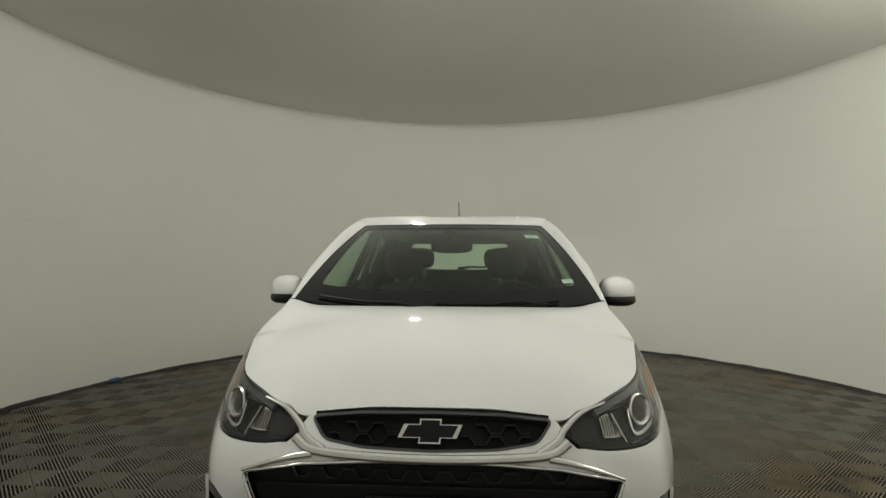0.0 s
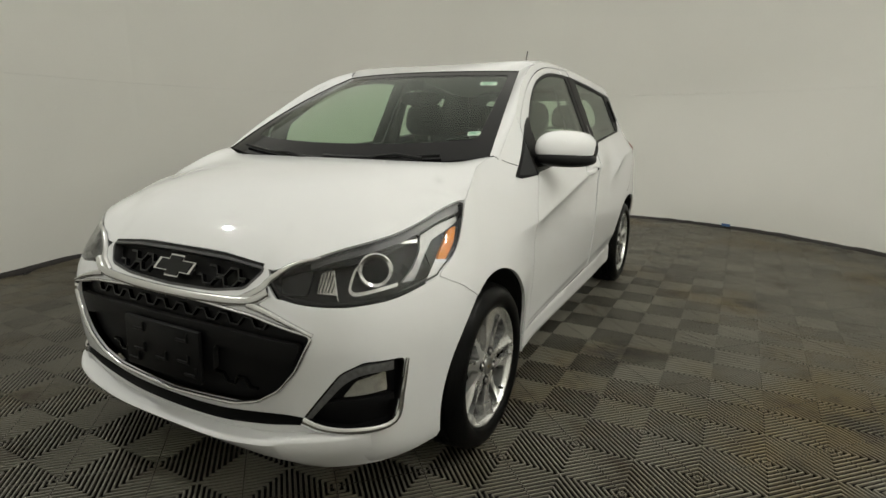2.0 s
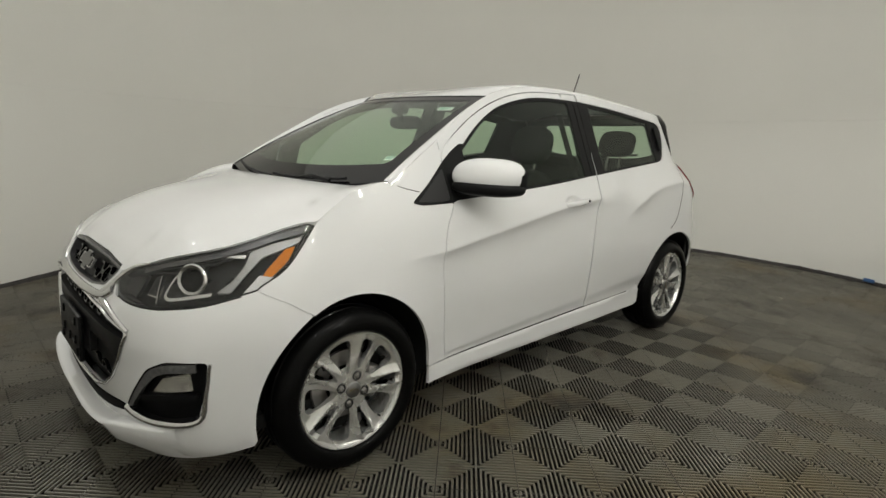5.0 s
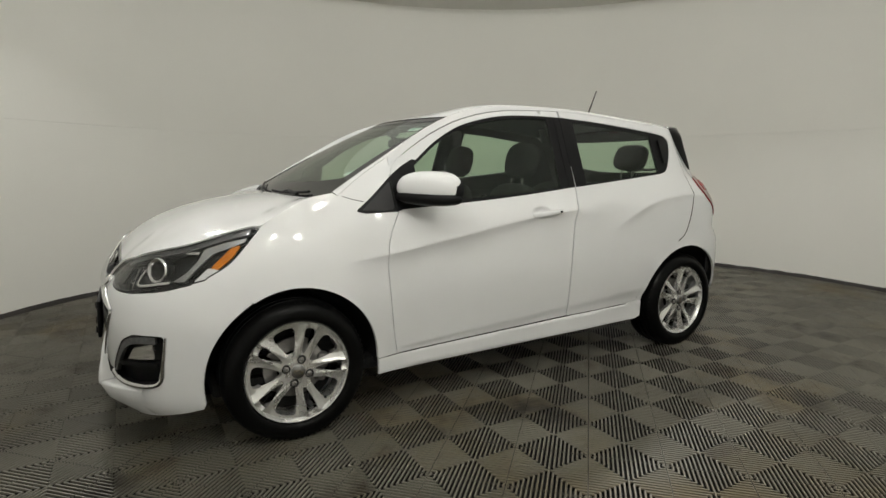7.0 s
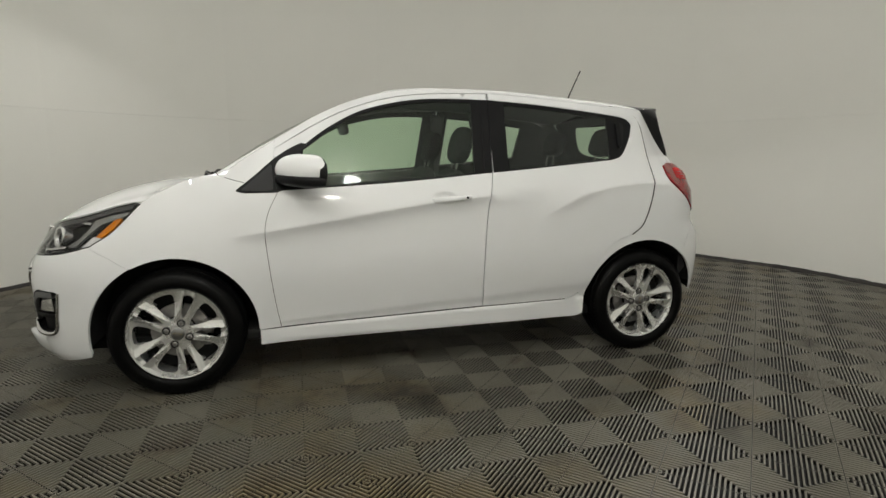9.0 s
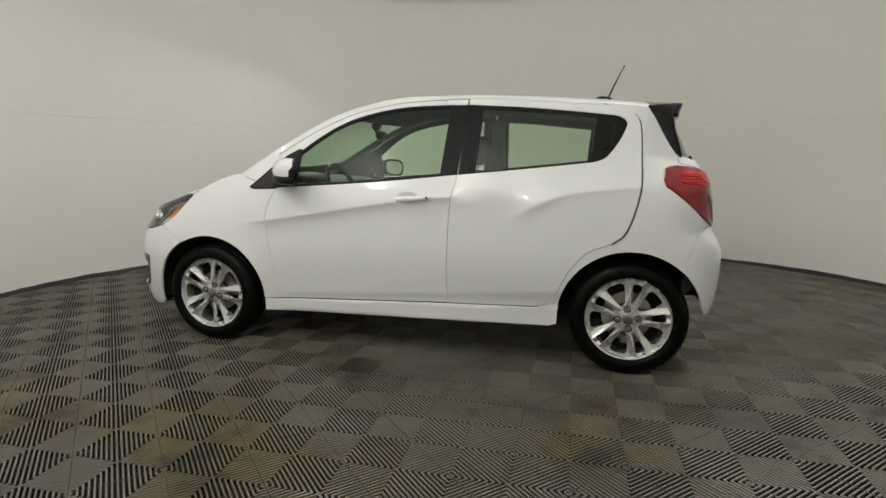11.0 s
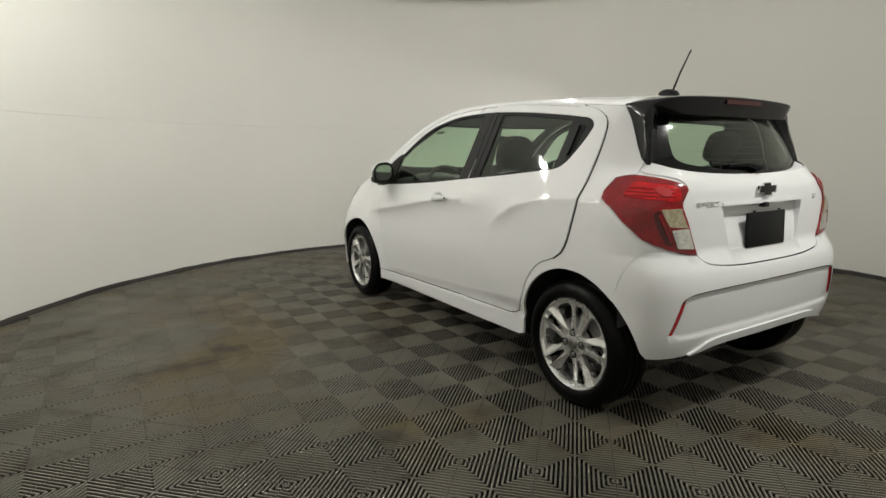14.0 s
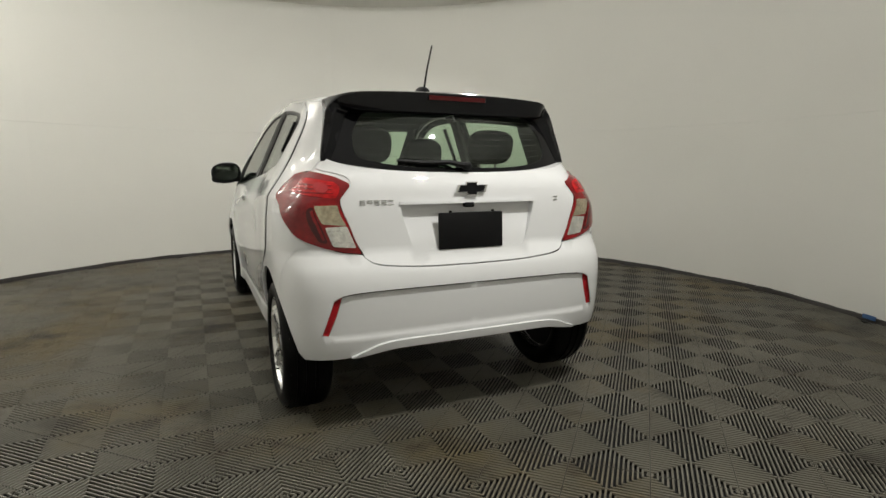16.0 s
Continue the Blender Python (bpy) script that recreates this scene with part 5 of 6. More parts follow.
# tail lamps
for turn in ((lambda p: p), around):
    top_line = sides((1.335, 1.035), (1.40, 1.047)) + [(rear_s(x, z), z) for x, z in ((0.57, 1.03), (0.513, 1.003))]
    inner_line = [(rear_s(x, z), z) for x, z in ((0.512, 0.99), (0.538, 0.96), (0.555, 0.93), (0.535, 0.87), (0.505, 0.79), (0.482, 0.738))]
    low_line = [(rear_s(x, z), z) for x, z in ((0.482, 0.733), (0.55, 0.742), (0.635, 0.765))] + sides((1.515, 0.80), (1.47, 0.845), (1.40, 0.905), (1.335, 0.955))
    tl = smooth_line(top_line, 4) + smooth_line(inner_line, 4) + smooth_line(low_line, 4) + sides((1.325, 0.985))
    lamp = patch("tail_lamp", turn(tl), ring_tail, [RED, DARK], car, lift=0.006, thick=0.016, step=0.025, rim_slot=0, label="red wraparound tail lamp with clear lower cells")
    deep = corners([(rear_s(x, z), z) for x, z in ((0.672, 0.905), (0.648, 0.915), (0.625, 0.84), (0.603, 0.775), (0.635, 0.782), (0.665, 0.84))], 0.012)
    patch("red_band", turn(deep), ring_tail, RED_DEEP, lamp, lift=0.0075, thick=0.004, step=0.02)
    glow = smooth_line([(rear_s(x, z), z) for x, z in ((0.655, 0.90), (0.640, 0.85), (0.618, 0.79))], 5)
    band("light_guide", turn(glow), 0.010, RED, lamp, lift=0.010, thick=0.004, f=ring_tail)
    crown_cell = corners(sides((1.40, 0.965), (1.405, 1.02), (1.44, 1.02)) + [(rear_s(x, z), z) for x, z in ((0.56, 1.005), (0.545, 0.985), (0.565, 0.945))], 0.02)
    patch("red_prism", turn(crown_cell), ring_tail, RED_BRIGHT, lamp, lift=0.0078, thick=0.004, step=0.02)
    bulb_spot = [(rear_s(0.612 + 0.024 * math.cos(2 * math.pi * k / 24), 0.984 + 0.019 * math.sin(2 * math.pi * k / 24)), 0.984 + 0.019 * math.sin(2 * math.pi * k / 24)) for k in range(24)]
    patch("bulb_prism", turn(bulb_spot), ring_tail, REFLECT, lamp, lift=0.0108, thick=0.004, step=0.01)
    for za, zb, name, mat in ((0.757, 0.838, "reversing_cell", CLEARLAMP), (0.843, 0.917, "amber_cell", AMBERCLEAR)):
        xa, xb = 0.500 + (za - 0.757) * 0.40, 0.500 + (zb - 0.757) * 0.40
        cell = corners([(rear_s(x, z), z) for x, z in ((xa, za), (xa + 0.086, za + 0.008), (xb + 0.080, zb), (xb, zb + 0.004))], 0.006)
        patch(name, turn(cell), ring_tail, mat, lamp, lift=0.009, thick=0.004, step=0.015)
        for k in range(1, 5):
            zk = za + (zb - za) * k / 5
            xk = xa + (xb - xa) * k / 5
            band("cell_rib", turn([(rear_s(xk + d, zk + 0.004), zk + 0.004) for d in (0.006, 0.04, 0.074)]), 0.0028, mat, lamp, lift=0.0112, thick=0.003, f=ring_tail, step=0.01)
    for k in range(3):
        zk = 0.968 + 0.014 * k
        band("prism_rib", turn(sides((1.408, zk), (1.44, zk)) + [(rear_s(x, zk - 0.004), zk - 0.004) for x in (0.62, 0.575)]), 0.003, RED, lamp, lift=0.0095, thick=0.003, f=ring_tail, step=0.01)

# rear window, its black border and the spoiler


def tail_base(u):
    x, z = 0.585 * abs(u), 1.044 + 0.052 * abs(u) ** 3.2
    p = ring(np.array(rear_s(min(x, 0.56), z)), np.array(z)).copy()
    p[0] = x
    p[1] = 1.543 - 0.135 * abs(u) ** 2.4
    return p * np.array([1 if u >= 0 else -1, 1, 1])


TB = np.array([tail_base(u) for u in np.linspace(-1, 1, 81)])


def backlight(u, v):
    u, v = np.asarray(u, float), np.asarray(v, float)
    k = np.abs(u) ** 2.6
    base = np.stack([np.interp(u, np.linspace(-1, 1, 81), TB[:, i]) for i in range(3)], -1)
    head = np.stack([0.535 * u, 1.392 - 0.10 * k, 1.352 - 0.02 * k], -1)
    p = base * (1 - v[..., None]) + head * v[..., None]
    p[..., 1] += 0.05 * v * (1 - v)
    return p


view = corners([(-0.80, 0.13), (-0.45, 0.07), (0.45, 0.07), (0.80, 0.13), (0.82, 0.5), (0.74, 0.86), (-0.74, 0.86), (-0.82, 0.5)], 0.12, 6)
border = patch("rear_window_border", fine(rect(-1, 0, 1, 1)), backlight, [GLOSS, TRIM], car, holes=[view], lift=-0.002, thick=0.01, step=0.06)
patch("rear_glass", view, backlight, DEEPGLASS, border, lift=-0.003, thick=0.004, step=0.08).visible_shadow = False
for k in range(7):
    v = 0.2 + 0.09 * k
    bm = bmesh.new()
    tube(bm, [tuple(backlight(np.array(u), np.array(v)) + np.array([0, -0.008, 0])) for u in np.linspace(-0.76, 0.76, 15)], 0.0007, 4)
    from_bm("heater_wire", bm, STEEL, border)
rim_pts = [(1.402, 1.10), (1.385, 1.115), (1.345, 1.18), (1.30, 1.27), (1.262, 1.335)]
R3 = np.array([ring(np.array(a), np.array(b)) for a, b in smooth_line(sides(*rim_pts), 6)])
edge_out = lambda k: np.array([np.interp(k, np.linspace(0, 1, len(R3)), R3[:, i]) for i in range(3)])
back = lambda u, v, *d: backlight(np.array(float(u)), np.array(float(v))) + np.array(d or (0.0, 0.0, 0.0))
top = lambda u, y: roof(np.array(float(u)), np.array(float(y)))
# stations from the foot of the fin up its side and along the roof to the middle: seat on the body, upper lip, lower lip, root on the glass
STATIONS = [
    (edge_out(0.0), back(1.0, 0.0, 0.004, 0.010, -0.006), back(0.99, 0.0, 0.0, 0.012, -0.004), back(0.95, 0.0)),
    (edge_out(0.3), back(1.0, 0.28, 0.008, 0.014, 0.0), back(0.975, 0.28, 0.002, 0.016, 0.0), back(0.92, 0.28)),
    (edge_out(0.6), back(1.0, 0.56, 0.010, 0.022, 0.004), back(0.965, 0.56, 0.002, 0.026, 0.0), back(0.89, 0.56)),
    (edge_out(0.88), back(1.0, 0.82, 0.008, 0.046, 0.010), back(0.955, 0.80, 0.0, 0.048, 0.0), back(0.86, 0.78)),
    (top(0.985, 1.252), np.array((0.508, 1.384, 1.346)), np.array((0.499, 1.376, 1.314)), back(0.82, 0.83)),
    (top(0.92, 1.258), np.array((0.458, 1.424, 1.364)), np.array((0.450, 1.413, 1.304)), back(0.74, 0.82)),
    (top(0.75, 1.262), np.array((0.37, 1.440, 1.371)), np.array((0.365, 1.427, 1.299)), back(0.60, 0.81)),
    (top(0.4, 1.262), np.array((0.19, 1.453, 1.376)), np.array((0.185, 1.437, 1.299)), back(0.32, 0.80)),
    (top(0.0, 1.262), np.array((0.0, 1.457, 1.378)), np.array((0.0, 1.441, 1.299)), back(0.0, 0.80)),
]
lines_3d = [np.array(smooth_line([st[k] for st in STATIONS], 7)) for k in range(4)]
lines_3d = [np.concatenate([l, (l * np.array([-1, 1, 1]))[-2::-1]]) for l in lines_3d]
bm = bmesh.new()
rows = []
for o, t, l, r in zip(*lines_3d):
    out = (t + l) / 2 - (o + r) / 2
    out = out / (np.linalg.norm(out) + 1e-9)
    lead = t - (o * 0.25 + t * 0.75)
    sect = [o, o * 0.97 + t * 0.03 + (0, 0, 0.004), o * 0.5 + t * 0.5 + out * 0.004 + (0, 0, 0.006), t - lead * 0.4 + (0, 0, 0.004), t, t * 0.85 + l * 0.15 + out * 0.004, t * 0.3 + l * 0.7 - out * 0.003, l, l * 0.9 + r * 0.1 - (0, 0, 0.004), r]
    rows.append([bm.verts.new(q) for q in sect])
for p, q in zip(rows, rows[1:]):
    for j in range(len(p) - 1):
        bm.faces.new((p[j], q[j], q[j + 1], p[j + 1]))
for r in (rows[0], rows[-1]):
    bm.faces.new(r)
bmesh.ops.recalc_face_normals(bm, faces=bm.faces[:])
spoiler = from_bm("spoiler", bm, GLOSS, car, "gloss black roof spoiler running down beside the rear window", sharp=60)
# painted shoulder between the tailgate's top edge and the glass
shoulder_z = pchip((0.0, 1.045), (0.26, 1.046), (0.53, 1.052), (0.8, 1.067), (0.98, 1.088))


def gate_edge(k):
    u = 2 * k - 1
    x = 0.565 * abs(u)
    z = float(shoulder_z(abs(u))) - 0.004
    return ring(np.array(rear_s(x, z)), np.array(z)) * np.array([1 if u >= 0 else -1, 1, 1])


blend("tailgate_shoulder", gate_edge, lambda k: backlight(np.array(2 * k - 1), np.array(0.02)), [PAINT, TRIM], gate, lift=-0.003, thick=0.008)
stop = np.array([(0.56 * u, 1.457 - 0.12 * abs(u) ** 3, 1.368) for u in np.linspace(-0.24, 0.24, 17)])
bm = bmesh.new()
lo = [bm.verts.new(p + np.array([0, 0.004, -0.020])) for p in stop]
hi = [bm.verts.new(p + np.array([0, 0.004, -0.002])) for p in stop]
lb = [bm.verts.new(p + np.array([0, -0.01, -0.020])) for p in stop]
hb = [bm.verts.new(p + np.array([0, -0.01, -0.002])) for p in stop]
for i in range(len(stop) - 1):
    for a, b in ((lo, hi), (hi, hb), (hb, lb), (lb, lo)):
        bm.faces.new((a[i], a[i + 1], b[i + 1], b[i]))
from_bm("brake_light", bm, RED_DEEP, spoiler, "dark red high brake light strip")

# ---- wheels ----


def wheel_parts(parent):
    bm = bmesh.new()
    lathe(bm, [(0.198, -0.16), (0.195, -0.14), (0.192, -0.03), (0.197, -0.012), (0.203, -0.002), (0.2085, 0.0), (0.2125, -0.005), (0.211, -0.03), (0.2, -0.15), (0.198, -0.16)], 72)
    body = from_bm("wheel", bm, ALLOY, parent, "silver five-twin-spoke alloy wheel with low tyre")
    bm = bmesh.new()
    prof = [(0.2115, -0.006), (0.2135, 0.002), (0.219, 0.009), (0.232, 0.014), (0.25, 0.013), (0.266, 0.006), (0.279, -0.006), (0.288, -0.02), (0.2905, -0.034), (0.286, -0.037), (0.286, -0.042), (0.2912, -0.045), (0.292, -0.07), (0.286, -0.072), (0.286, -0.08), (0.292, -0.082),
            (0.292, -0.108), (0.286, -0.11), (0.286, -0.118), (0.2912, -0.12), (0.2905, -0.148), (0.286, -0.165), (0.272, -0.182), (0.25, -0.19), (0.22, -0.186), (0.2, -0.17)]
    lathe(bm, prof, 72)
    from_bm("tyre", bm, RUBBER, body, "black rubber tyre with bright dressing", sharp=50)
    bm = bmesh.new()
    for k in range(72):
        a = 2 * math.pi * k / 72
        box(bm, (0.022, 0.006, 0.006), (-0.022, 0.2825 * math.cos(a), 0.2825 * math.sin(a)), (math.degrees(a) - 90 + 0, 0, 20), 0)
    from_bm("tread_block", bm, RUBBER, body, smooth=False)
    bm = bmesh.new()
    lathe(bm, [(0.0005, -0.013), (0.03, -0.013), (0.050, -0.015), (0.060, -0.024), (0.066, -0.06), (0.0005, -0.06)], 40)
    from_bm("hub", bm, ALLOY, body)
    holes = []
    for pair_k in range(5):
        for mid, half_line in ((0, [(0.076, 0.0), (0.079, 0.005), (0.10, 0.0105), (0.14, 0.0175), (0.170, 0.0225), (0.180, 0.019), (0.183, 0.0)]),
                               (36, [(0.064, 0.0), (0.067, 0.007), (0.085, 0.0165), (0.11, 0.0275), (0.14, 0.0375), (0.164, 0.0430), (0.179, 0.036), (0.184, 0.018), (0.185, 0.0)])):
            a = radians(72 * pair_k + 90 + mid)
            c, q = math.cos(a), math.sin(a)
            rounded = smooth_line(half_line, 3) + [(r, -w) for r, w in smooth_line(half_line, 3)[-2:0:-1]]
            holes.append([(r * c - w * q, r * q + w * c) for r, w in rounded])

    def face(y, z):
        """The wheel's face: dished towards the hub, each spoke ridged towards its twin, flared at the rim."""
        r, a = np.hypot(y, z), np.arctan2(z, y)
        turn_ = np.abs((a - math.pi / 2 + math.pi / 5) % (2 * math.pi / 5) - math.pi / 5)
        x = -0.016 + 0.012 * np.clip((r - 0.05) / 0.15, 0, 1) ** 2 + 0.003 * np.clip(1 - r / 0.06, 0, 1)
        wide = np.clip((turn_ * r - 0.024) / 0.03, 0, 1)
        x = x - 0.010 * wide * np.clip((r - 0.06) / 0.06, 0, 1)
        groove = np.exp(-((turn_ * r - 0.022) / 0.006) ** 2) * np.clip((r - 0.05) / 0.05, 0, 1)
        x = x + 0.003 * groove - 0.004 * np.exp(-(turn_ * r / 0.012) ** 2) * np.clip((r - 0.14) / 0.04, 0, 1)
        return np.stack([x + 0 * y, y + 0 * x, z + 0 * x], -1)
    disc = [(0.2 * math.cos(2 * math.pi * k / 90), 0.2 * math.sin(2 * math.pi * k / 90)) for k in range(90)]
    patch("spokes", disc, face, ALLOY, body, holes=holes, thick=0.030, lift=0.030, step=0.0075, rim_slot=0)
    bm = bmesh.new()
    lathe(bm, [(0.0005, -0.004), (0.022, -0.005), (0.0275, -0.008), (0.0285, -0.014)], 36)
    from_bm("centre_cap", bm, SATIN, body)
    b = badge("cap_badge", 0.036, body, pose(-0.005, 0, 0, 0, 0, 90), GOLD, SATIN)
    b.scale = (1, 0.3, 1)
    for k in range(4):
        a = radians(90 * k)
        bm = bmesh.new()
        lathe(bm, [(0.0005, -0.006), (0.006, -0.006), (0.0095, -0.010), (0.0095, -0.03)], 6, pose(0, 0.05 * math.cos(a), 0.05 * math.sin(a)))
        from_bm("lug_nut", bm, STEEL, body, smooth=False)
        bm = bmesh.new()
        lathe(bm, [(0.0175, -0.0120), (0.0150, -0.0105), (0.0125, -0.0125), (0.0115, -0.024)], 20, pose(0, 0.05 * math.cos(a), 0.05 * math.sin(a)))
        from_bm("nut_socket", bm, DARK, body)
    bm = bmesh.new()
    lathe(bm, [(0.07, -0.075), (0.125, -0.075), (0.126, -0.087), (0.07, -0.088)], 48)
    from_bm("brake_disc", bm, STEEL, body)
    bm = bmesh.new()
    box(bm, (0.05, 0.05, 0.12), (-0.085, 0.115, 0.02), (8, 0, 0), 0.012)
    box(bm, (0.03, 0.03, 0.03), (-0.062, 0.12, 0.055), bevel=0.008)
    box(bm, (0.03, 0.03, 0.03), (-0.062, 0.118, -0.02), bevel=0.008)
    from_bm("brake_caliper", bm, STEEL, body)
    bm = bmesh.new()
    lathe(bm, [(0.0005, -0.12), (0.19, -0.12), (0.191, -0.125)], 40)
    from_bm("wheel_back", bm, DARK, body)
    bm = bmesh.new()
    tube(bm, [(-0.012, 0.168 * math.cos(-0.55), 0.168 * math.sin(-0.55)), (0.004, 0.164 * math.cos(-0.55), 0.164 * math.sin(-0.55))], 0.0045)
    from_bm("valve_stem", bm, BLACK, body)
    return body


first = wheel_parts(car)
first.matrix_basis = pose(0.770, AF, 0.288, -19, 0, 0)
for x, y, spin, head in ((0.757, AR, 275, 0), (-0.770, AF, 33, 180), (-0.757, AR, 11, 180)):
    copy_thing(first, pose(x, y, 0.288, 0, 0, head) @ pose(0, 0, 0, spin, 0, 0))
skin_x = lambda y_, z_: float(ring(np.array(skin_s(y_, max(z_, 0.3))), np.array(max(z_, 0.3)))[0]) - 0.014
for y in (AF, AR):
    for sx in (1, -1):
        bm = bmesh.new()
        rows = []
        for x, r in ((0.765, 0.352), (0.74, 0.362), (0.5, 0.362), (0.44, 0.3), (0.44, 0.02)):
            rows.append([bm.verts.new((min(x, skin_x(y + r * math.cos(a), 0.285 + r * math.sin(a))) * sx, y + r * math.cos(a), 0.285 + r * math.sin(a))) for a in np.linspace(0.24 if y > 0 else -0.1, math.pi + (0.1 if y > 0 else 0.12), 30)])
        for p, q in zip(rows, rows[1:]):
            for k in range(29):
                bm.faces.new((p[k], p[k + 1], q[k + 1], q[k]))
        from_bm("arch_liner", bm, ARCH, car)

# ---- door mirrors, handles, wipers, aerial ----


def egg(bm, size, at, turn=(0, 0, 0), power=2.6, n=20, cut=None):
    rows = []
    for i in range(1, n):
        a = math.pi * i / n - math.pi / 2
        row = []
        for k in range(2 * n):
            b = math.pi * k / n
            f = lambda c: math.copysign(abs(c) ** (2 / power), c)
            row.append(Vector((size[0] * f(math.cos(a)) * f(math.cos(b)), size[1] * f(math.cos(a)) * f(math.sin(b)), size[2] * f(math.sin(a)))))
        rows.append(row)
    m = pose(*at, *turn)
    rows = [[bm.verts.new(m @ v) for v in r] for r in rows]
    for p, q in zip(rows, rows[1:]):
        for k in range(2 * n):
            bm.faces.new((p[k], p[(k + 1) % (2 * n)], q[(k + 1) % (2 * n)], q[k]))
    bm.faces.new(rows[0][::-1])
    bm.faces.new(rows[-1])


def mirror_form(sx, size, at, first=None, last=0.0):
    """A swept housing: its outer end lies further back, and it is cut off flat at the glass."""
    b = bmesh.new()
    egg(b, size, (at[0] * sx, at[1], at[2]), (0, 4 * sx, 0), 2.5)
    for v in b.verts:
        out = abs(v.co.x) - 0.832
        v.co.y += 0.80 * out
        if v.co.z > 1.02:
            v.co.y += 0.20 * (v.co.z - 1.02)
        flat = -0.578 + 0.50 * out
        v.co.y = min(v.co.y, flat + last)
        if first is not None:
            v.co.y = max(v.co.y, flat + first)
    return b


for sx in (1, -1):
    shellm = from_bm("door_mirror", mirror_form(sx, (0.100, 0.082, 0.066), (0.832, -0.620, 1.022)), PAINT, car, "white door mirror with black lower edge", sharp=60)
    from_bm("mirror_base", mirror_form(sx, (0.101, 0.086, 0.034), (0.834, -0.620, 0.977), None, 0.001), BLACK, shellm, "black mirror underside", sharp=60)
    bm = bmesh.new()
    tube(bm, [(0.70 * sx, -0.72, 0.955), (0.74 * sx, -0.70, 0.965), (0.79 * sx, -0.66, 0.972)], 0.022, 10)
    from_bm("mirror_arm", bm, BLACK, shellm)
    from_bm("mirror_rim", mirror_form(sx, (0.103, 0.12, 0.072), (0.833, -0.585, 1.012), -0.024, 0.006), BLACK, shellm, sharp=50)
    from_bm("mirror_glass", mirror_form(sx, (0.086, 0.12, 0.054), (0.835, -0.585, 1.014), 0.003, 0.008), MIRROR, shellm, "mirror glass", sharp=50)
    # front door handle
    base = ring(np.array(skin_s(0.15, 0.88)), np.array(0.88))
    bm = bmesh.new()
    rows = []
    for i in range(15):
        t = i / 14
        y = -0.03 + 0.225 * t
        lift_ = 0.030 * math.sin(math.pi * min(1, max(0, t))) ** 0.5
        w = 0.0135 + 0.003 * math.sin(math.pi * t) - 0.004 * t
        zz = 0.866 + 0.018 * t
        rows.append([bm.verts.new(((base[0] - 0.012 + lift_ * d) * sx, y, zz + w * s)) for s, d in ((-1, 0.3), (-0.9, 0.85), (-0.45, 1.05), (0.45, 1.05), (0.9, 0.85), (1, 0.3))])
    for p, q in zip(rows, rows[1:]):
        for j in range(5):
            bm.faces.new((p[j], p[j + 1], q[j + 1], q[j]) if sx > 0 else (p[j], q[j], q[j + 1], p[j + 1]))
    handle = from_bm("door_handle", bm, PAINT, car, sharp=60)
    bm = bmesh.new()
    tube(bm, [((base[0] + 0.002) * sx, 0.157, 0.882), ((base[0] + 0.0165) * sx, 0.157, 0.882)], 0.006, 12)
    from_bm("key_lock", bm, BLACK, handle)
# wipers
for x0, x1 in ((0.42, 0.02), (-0.10, -0.50)):
    bm = bmesh.new()
    a = screen(np.array(x0 / 0.66), np.array(0.0)) + np.array([0, -0.012, 0.012])
    b = screen(np.array((x0 + x1) / 1.32), np.array(0.035)) + np.array([0, -0.014, 0.012])
    tube(bm, [tuple(a), tuple((a + b) / 2 + np.array([0, -0.006, 0.012])), tuple(b)], 0.009, 8, 0.6)
    arm = from_bm("wiper_arm", bm, BLACK, car)
    bm = bmesh.new()
    tube(bm, [tuple(screen(np.array(u / 0.66), np.array(0.03 + 0.018 * k / 11)) + np.array([0, -0.006, 0.006])) for k, u in enumerate(np.linspace(x0 + 0.06, x1 - 0.06, 12))], 0.006, 6)
    from_bm("wiper_blade", bm, BLACK, arm)
# rear wiper
bm = bmesh.new()
a, b = backlight(np.array(0.0), np.array(0.09)) + np.array([0, 0.016, 0]), backlight(np.array(0.36), np.array(0.125)) + np.array([0, 0.014, 0])
tube(bm, [tuple(a), tuple(a * 0.6 + b * 0.4 + np.array([0, 0.008, 0.012])), tuple(b)], 0.014, 8, 0.5)
egg(bm, (0.022, 0.018, 0.016), tuple(a), n=8)
arm = from_bm("rear_wiper_arm", bm, BLACK, car)
bm = bmesh.new()
tube(bm, [tuple(backlight(np.array(u), np.array(0.125 + 0.02 * k / 8)) + np.array([0, 0.008, 0])) for k, u in enumerate(np.linspace(-0.04, 0.52, 9))], 0.008, 6)
from_bm("rear_wiper_blade", bm, BLACK, arm)
# aerial
bm = bmesh.new()
egg(bm, (0.030, 0.06, 0.032), (0, 1.06, float(crown(1.06)) + 0.004), (-6, 0, 0), 2.2, 12)
foot = from_bm("aerial_base", bm, BLACK, car)
bm = bmesh.new()
tube(bm, [(0, 1.078, float(crown(1.06)) + 0.015), (0.0, 1.118, 1.53), (-0.004, 1.168, 1.632)], 0.0052, 8, 0.7)
from_bm("aerial_mast", bm, BLACK, foot)

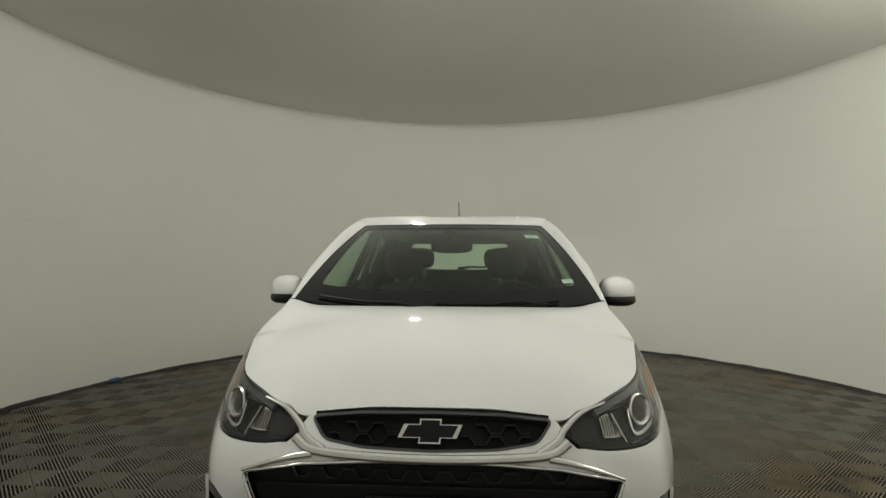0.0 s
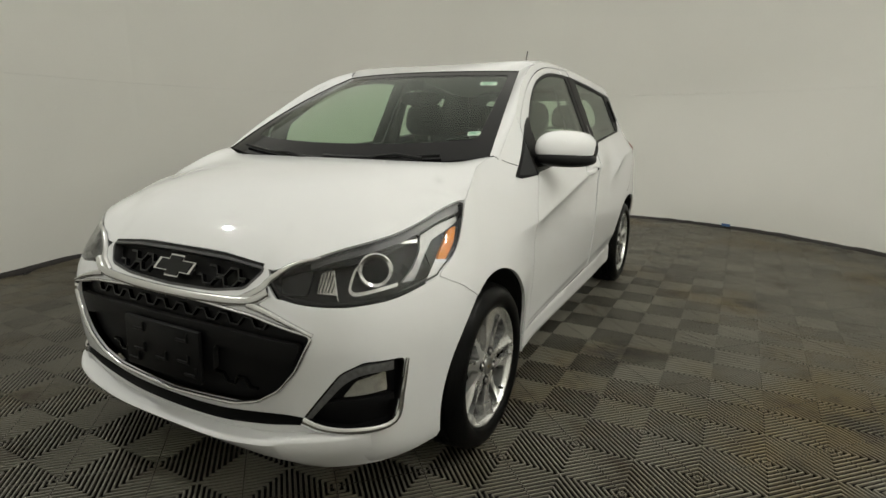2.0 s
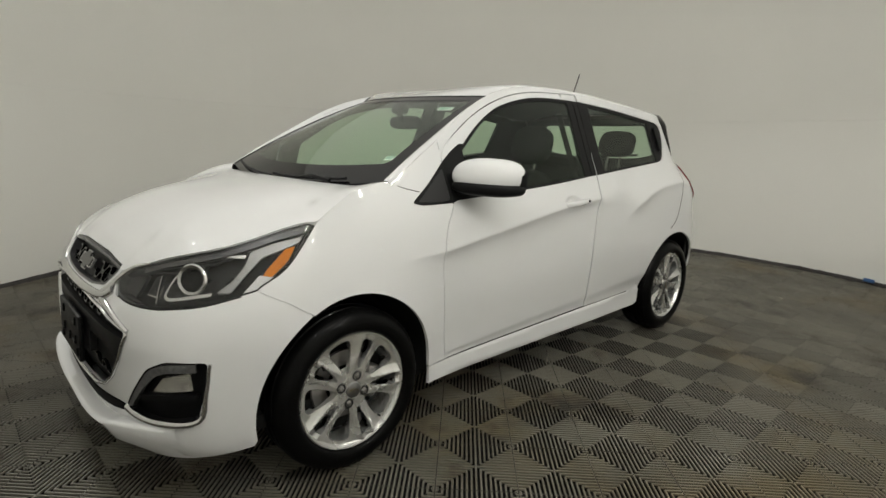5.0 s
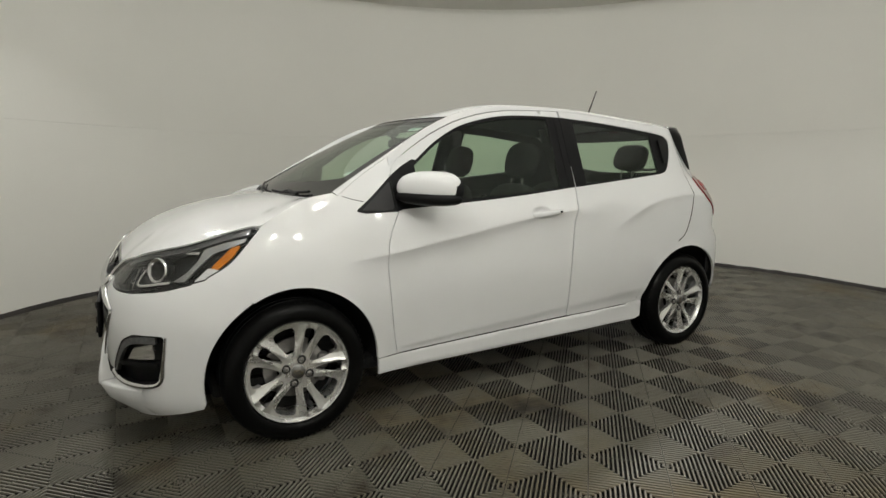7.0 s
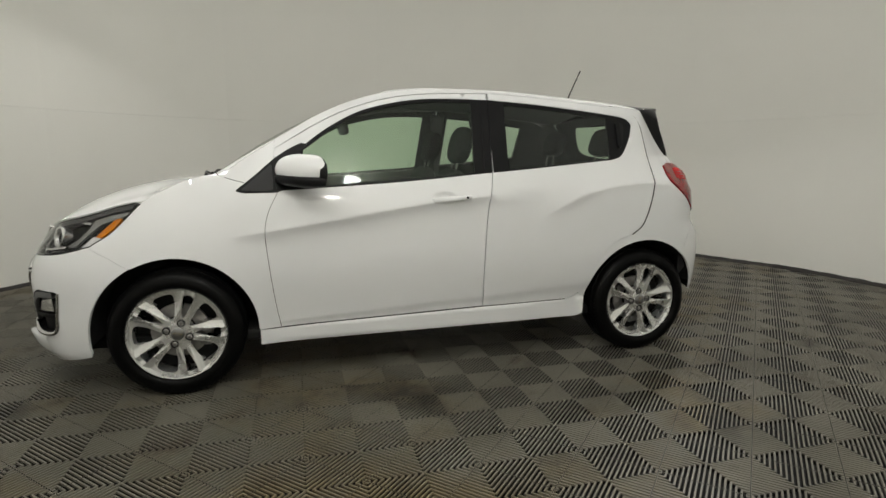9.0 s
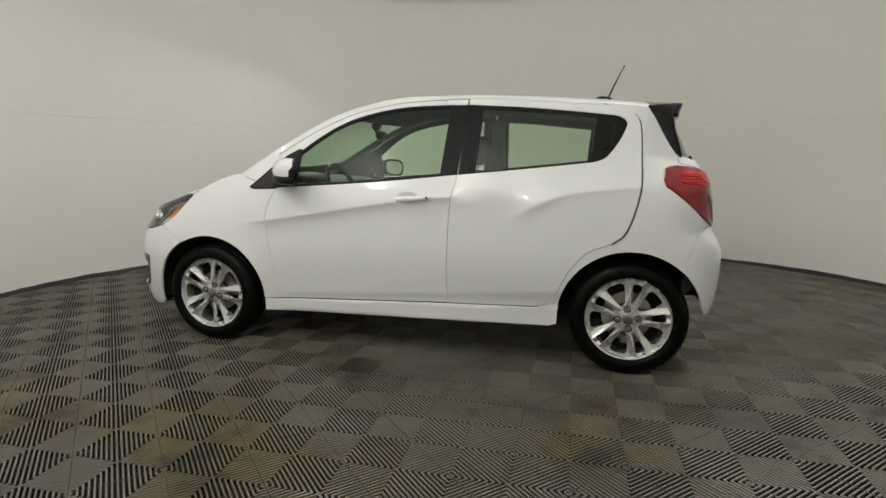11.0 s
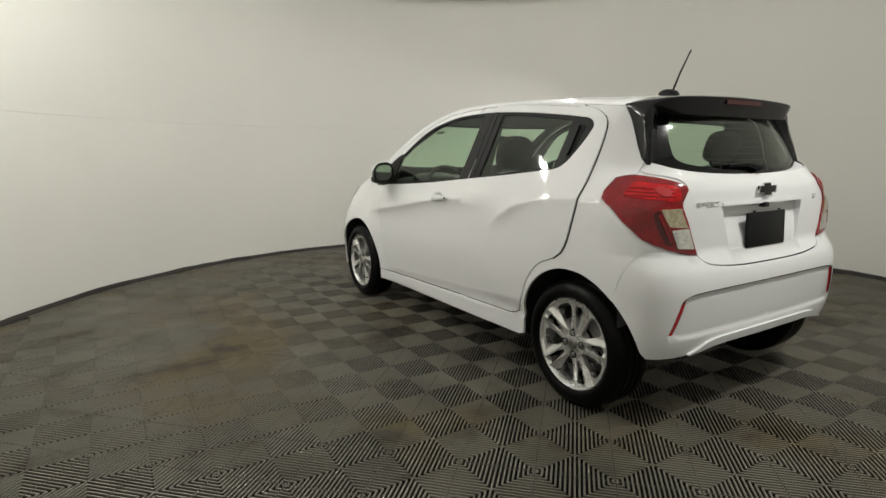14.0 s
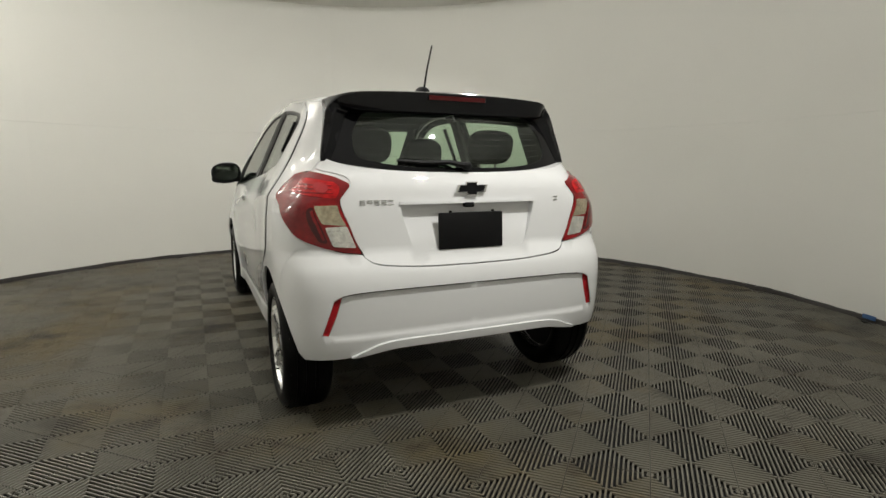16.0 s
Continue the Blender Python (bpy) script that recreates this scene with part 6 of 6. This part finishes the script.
# ---- cabin ----
def seat(x, y, parent, lean=-14, wide=0.48, head=True, tall=0.56):
    bm = bmesh.new()
    egg(bm, (wide / 2, 0.25, 0.085), (0, 0, 0.47), (4, 0, 0), 3.4, 14)
    s = from_bm("front_seat", bm, CLOTH, parent, "dark cloth bucket seat")
    bm = bmesh.new()
    egg(bm, (wide / 2 - 0.01, 0.075, tall / 2), (0, 0.235 + 0.09, 0.74), (lean, 0, 0), 3.0, 16)
    for sx in (1, -1):
        egg(bm, (0.05, 0.085, tall / 2.6), (sx * (wide / 2 - 0.04), 0.30, 0.70), (lean, 0, 0), 2.6, 10)
    from_bm("seat_back", bm, CLOTH, s)
    bm = bmesh.new()
    egg(bm, (0.13, 0.05, 0.105), (0, 0.43, 1.14), (lean, 0, 0), 2.8, 14)
    from_bm("head_restraint", bm, CLOTH, s)
    bm = bmesh.new()
    for sx in (1, -1):
        tube(bm, [(sx * 0.05, 0.385, 0.98), (sx * 0.05, 0.41, 1.08)], 0.006)
    from_bm("restraint_post", bm, STEEL, s)
    s.matrix_basis = pose(x, y, 0)
    return s


for x in (0.34, -0.34):
    seat(x, -0.18, car)
bm = bmesh.new()
egg(bm, (0.60, 0.25, 0.09), (0, 0.72, 0.48), (4, 0, 0), 4.5, 16)
bench = from_bm("rear_bench", bm, CLOTH, car, "dark cloth rear bench seat")
bm = bmesh.new()
egg(bm, (0.60, 0.07, 0.27), (0, 1.03, 0.74), (-20, 0, 0), 4.5, 16)
from_bm("bench_back", bm, CLOTH, bench)
for x in (0.33, -0.33):
    bm = bmesh.new()
    egg(bm, (0.125, 0.045, 0.085), (x, 1.165, 1.165), (-18, 0, 0), 3.2, 14)
    from_bm("rear_restraint", bm, CLOTH, bench)
    bm = bmesh.new()
    for sx in (1, -1):
        tube(bm, [(x + sx * 0.045, 1.12, 0.98), (x + sx * 0.045, 1.15, 1.12)], 0.006)
    from_bm("restraint_post", bm, STEEL, bench)
bm = bmesh.new()
egg(bm, (0.64, 0.24, 0.10), (0, -0.80, 0.865), (-4, 0, 0), 4.0, 18)
egg(bm, (0.13, 0.10, 0.17), (0, -0.64, 0.78), (-14, 0, 0), 3.5, 12)
dash = from_bm("dashboard", bm, TRIM, car)
bm = bmesh.new()
egg(bm, (0.17, 0.10, 0.05), (0.34, -0.72, 0.95), (-8, 0, 0), 2.6, 12)
from_bm("instrument_hood", bm, TRIM, dash)
bm = bmesh.new()
wheel_m = pose(0.34, -0.50, 0.885, 24, 0, 0) @ pose(0, 0, 0, 0, 0, 90)
ring_rows = []
for k in range(40):
    a = 2 * math.pi * k / 40
    ring_rows.append([bm.verts.new(wheel_m @ Vector((0.014 * math.cos(b), (0.178 + 0.014 * math.sin(b)) * math.cos(a), (0.178 + 0.014 * math.sin(b)) * math.sin(a)))) for b in (2 * math.pi * j / 8 for j in range(8))])
for k in range(40):
    p, q = ring_rows[k], ring_rows[(k + 1) % 40]
    for j in range(8):
        bm.faces.new((p[j], p[(j + 1) % 8], q[(j + 1) % 8], q[j]))
for a in (0, 180, 270):
    c, s = math.cos(radians(a)), math.sin(radians(a))
    tube(bm, [tuple(wheel_m @ Vector((0, 0.03 * c, 0.03 * s))), tuple(wheel_m @ Vector((0, 0.175 * c, 0.175 * s)))], 0.018)
bmesh.ops.create_icosphere(bm, subdivisions=2, radius=0.06, matrix=wheel_m @ Matrix.Diagonal((0.5, 1, 1, 1)))
from_bm("steering_wheel", bm, BLACK, dash)
bm = bmesh.new()
egg(bm, (0.115, 0.022, 0.034), (0.0, -0.37, 1.235), (10, 0, 4), 3.0, 14)
im = from_bm("inside_mirror", bm, BLACK, car)
bm = bmesh.new()
tube(bm, [(0, -0.39, 1.24), (0, -0.41, 1.275), (0, -0.425, 1.30)], 0.012)
from_bm("mirror_stem", bm, BLACK, im)
bm = bmesh.new()
box(bm, (0.10, 0.04, 0.05), (0, -0.405, 1.30), (-30, 0, 0), 0.012)
from_bm("sensor_box", bm, BLACK, im)
# belts beside the B pillars
for sx in (1, -1):
    bm = bmesh.new()
    box(bm, (0.03, 0.09, 0.48), (0.60 * sx, 0.34, 1.13), (0, -18 * sx, 0), 0.012)
    from_bm("pillar_trim", bm, LINER, car)
    bm = bmesh.new()
    box(bm, (0.004, 0.045, 0.55), (0.575 * sx, 0.30, 1.05), (8, -18 * sx, 0), 0)
    from_bm("seat_belt", bm, TRIM, car)
# stickers inside the windscreen
for u, v, w, h in ((0.80, 0.80, 0.075, 0.042), (0.86, 0.22, 0.05, 0.03)):
    p0 = screen(np.array(u), np.array(v))
    du, dv = screen(np.array(u + 0.02), np.array(v)) - p0, screen(np.array(u), np.array(v + 0.02)) - p0
    ex, ey = Vector(du).normalized(), Vector(dv).normalized()
    ez = ex.cross(ey).normalized()
    m = Matrix((( ex.x, ey.x, ez.x, p0[0]), (ex.y, ey.y, ez.y, p0[1]), (ex.z, ey.z, ez.z, p0[2]), (0, 0, 0, 1)))
    bm = bmesh.new()
    box(bm, (w, h, 0.0006), (0, 0, -0.0075))
    st = from_bm("sticker", bm, PAPER, surround, "small pale paper sticker", smooth=False)
    st.matrix_basis = m
    for k in range(3 if w > 0.06 else 2):
        bm = bmesh.new()
        box(bm, (w * (0.8 - 0.2 * k), 0.005, 0.0004), (-w * 0.08 * k, h * 0.28 - 0.011 * k, -0.0068))
        from_bm("printed_bar", bm, GREEN, st, smooth=False)

# ---- floor tiles ----
lay_tiles()
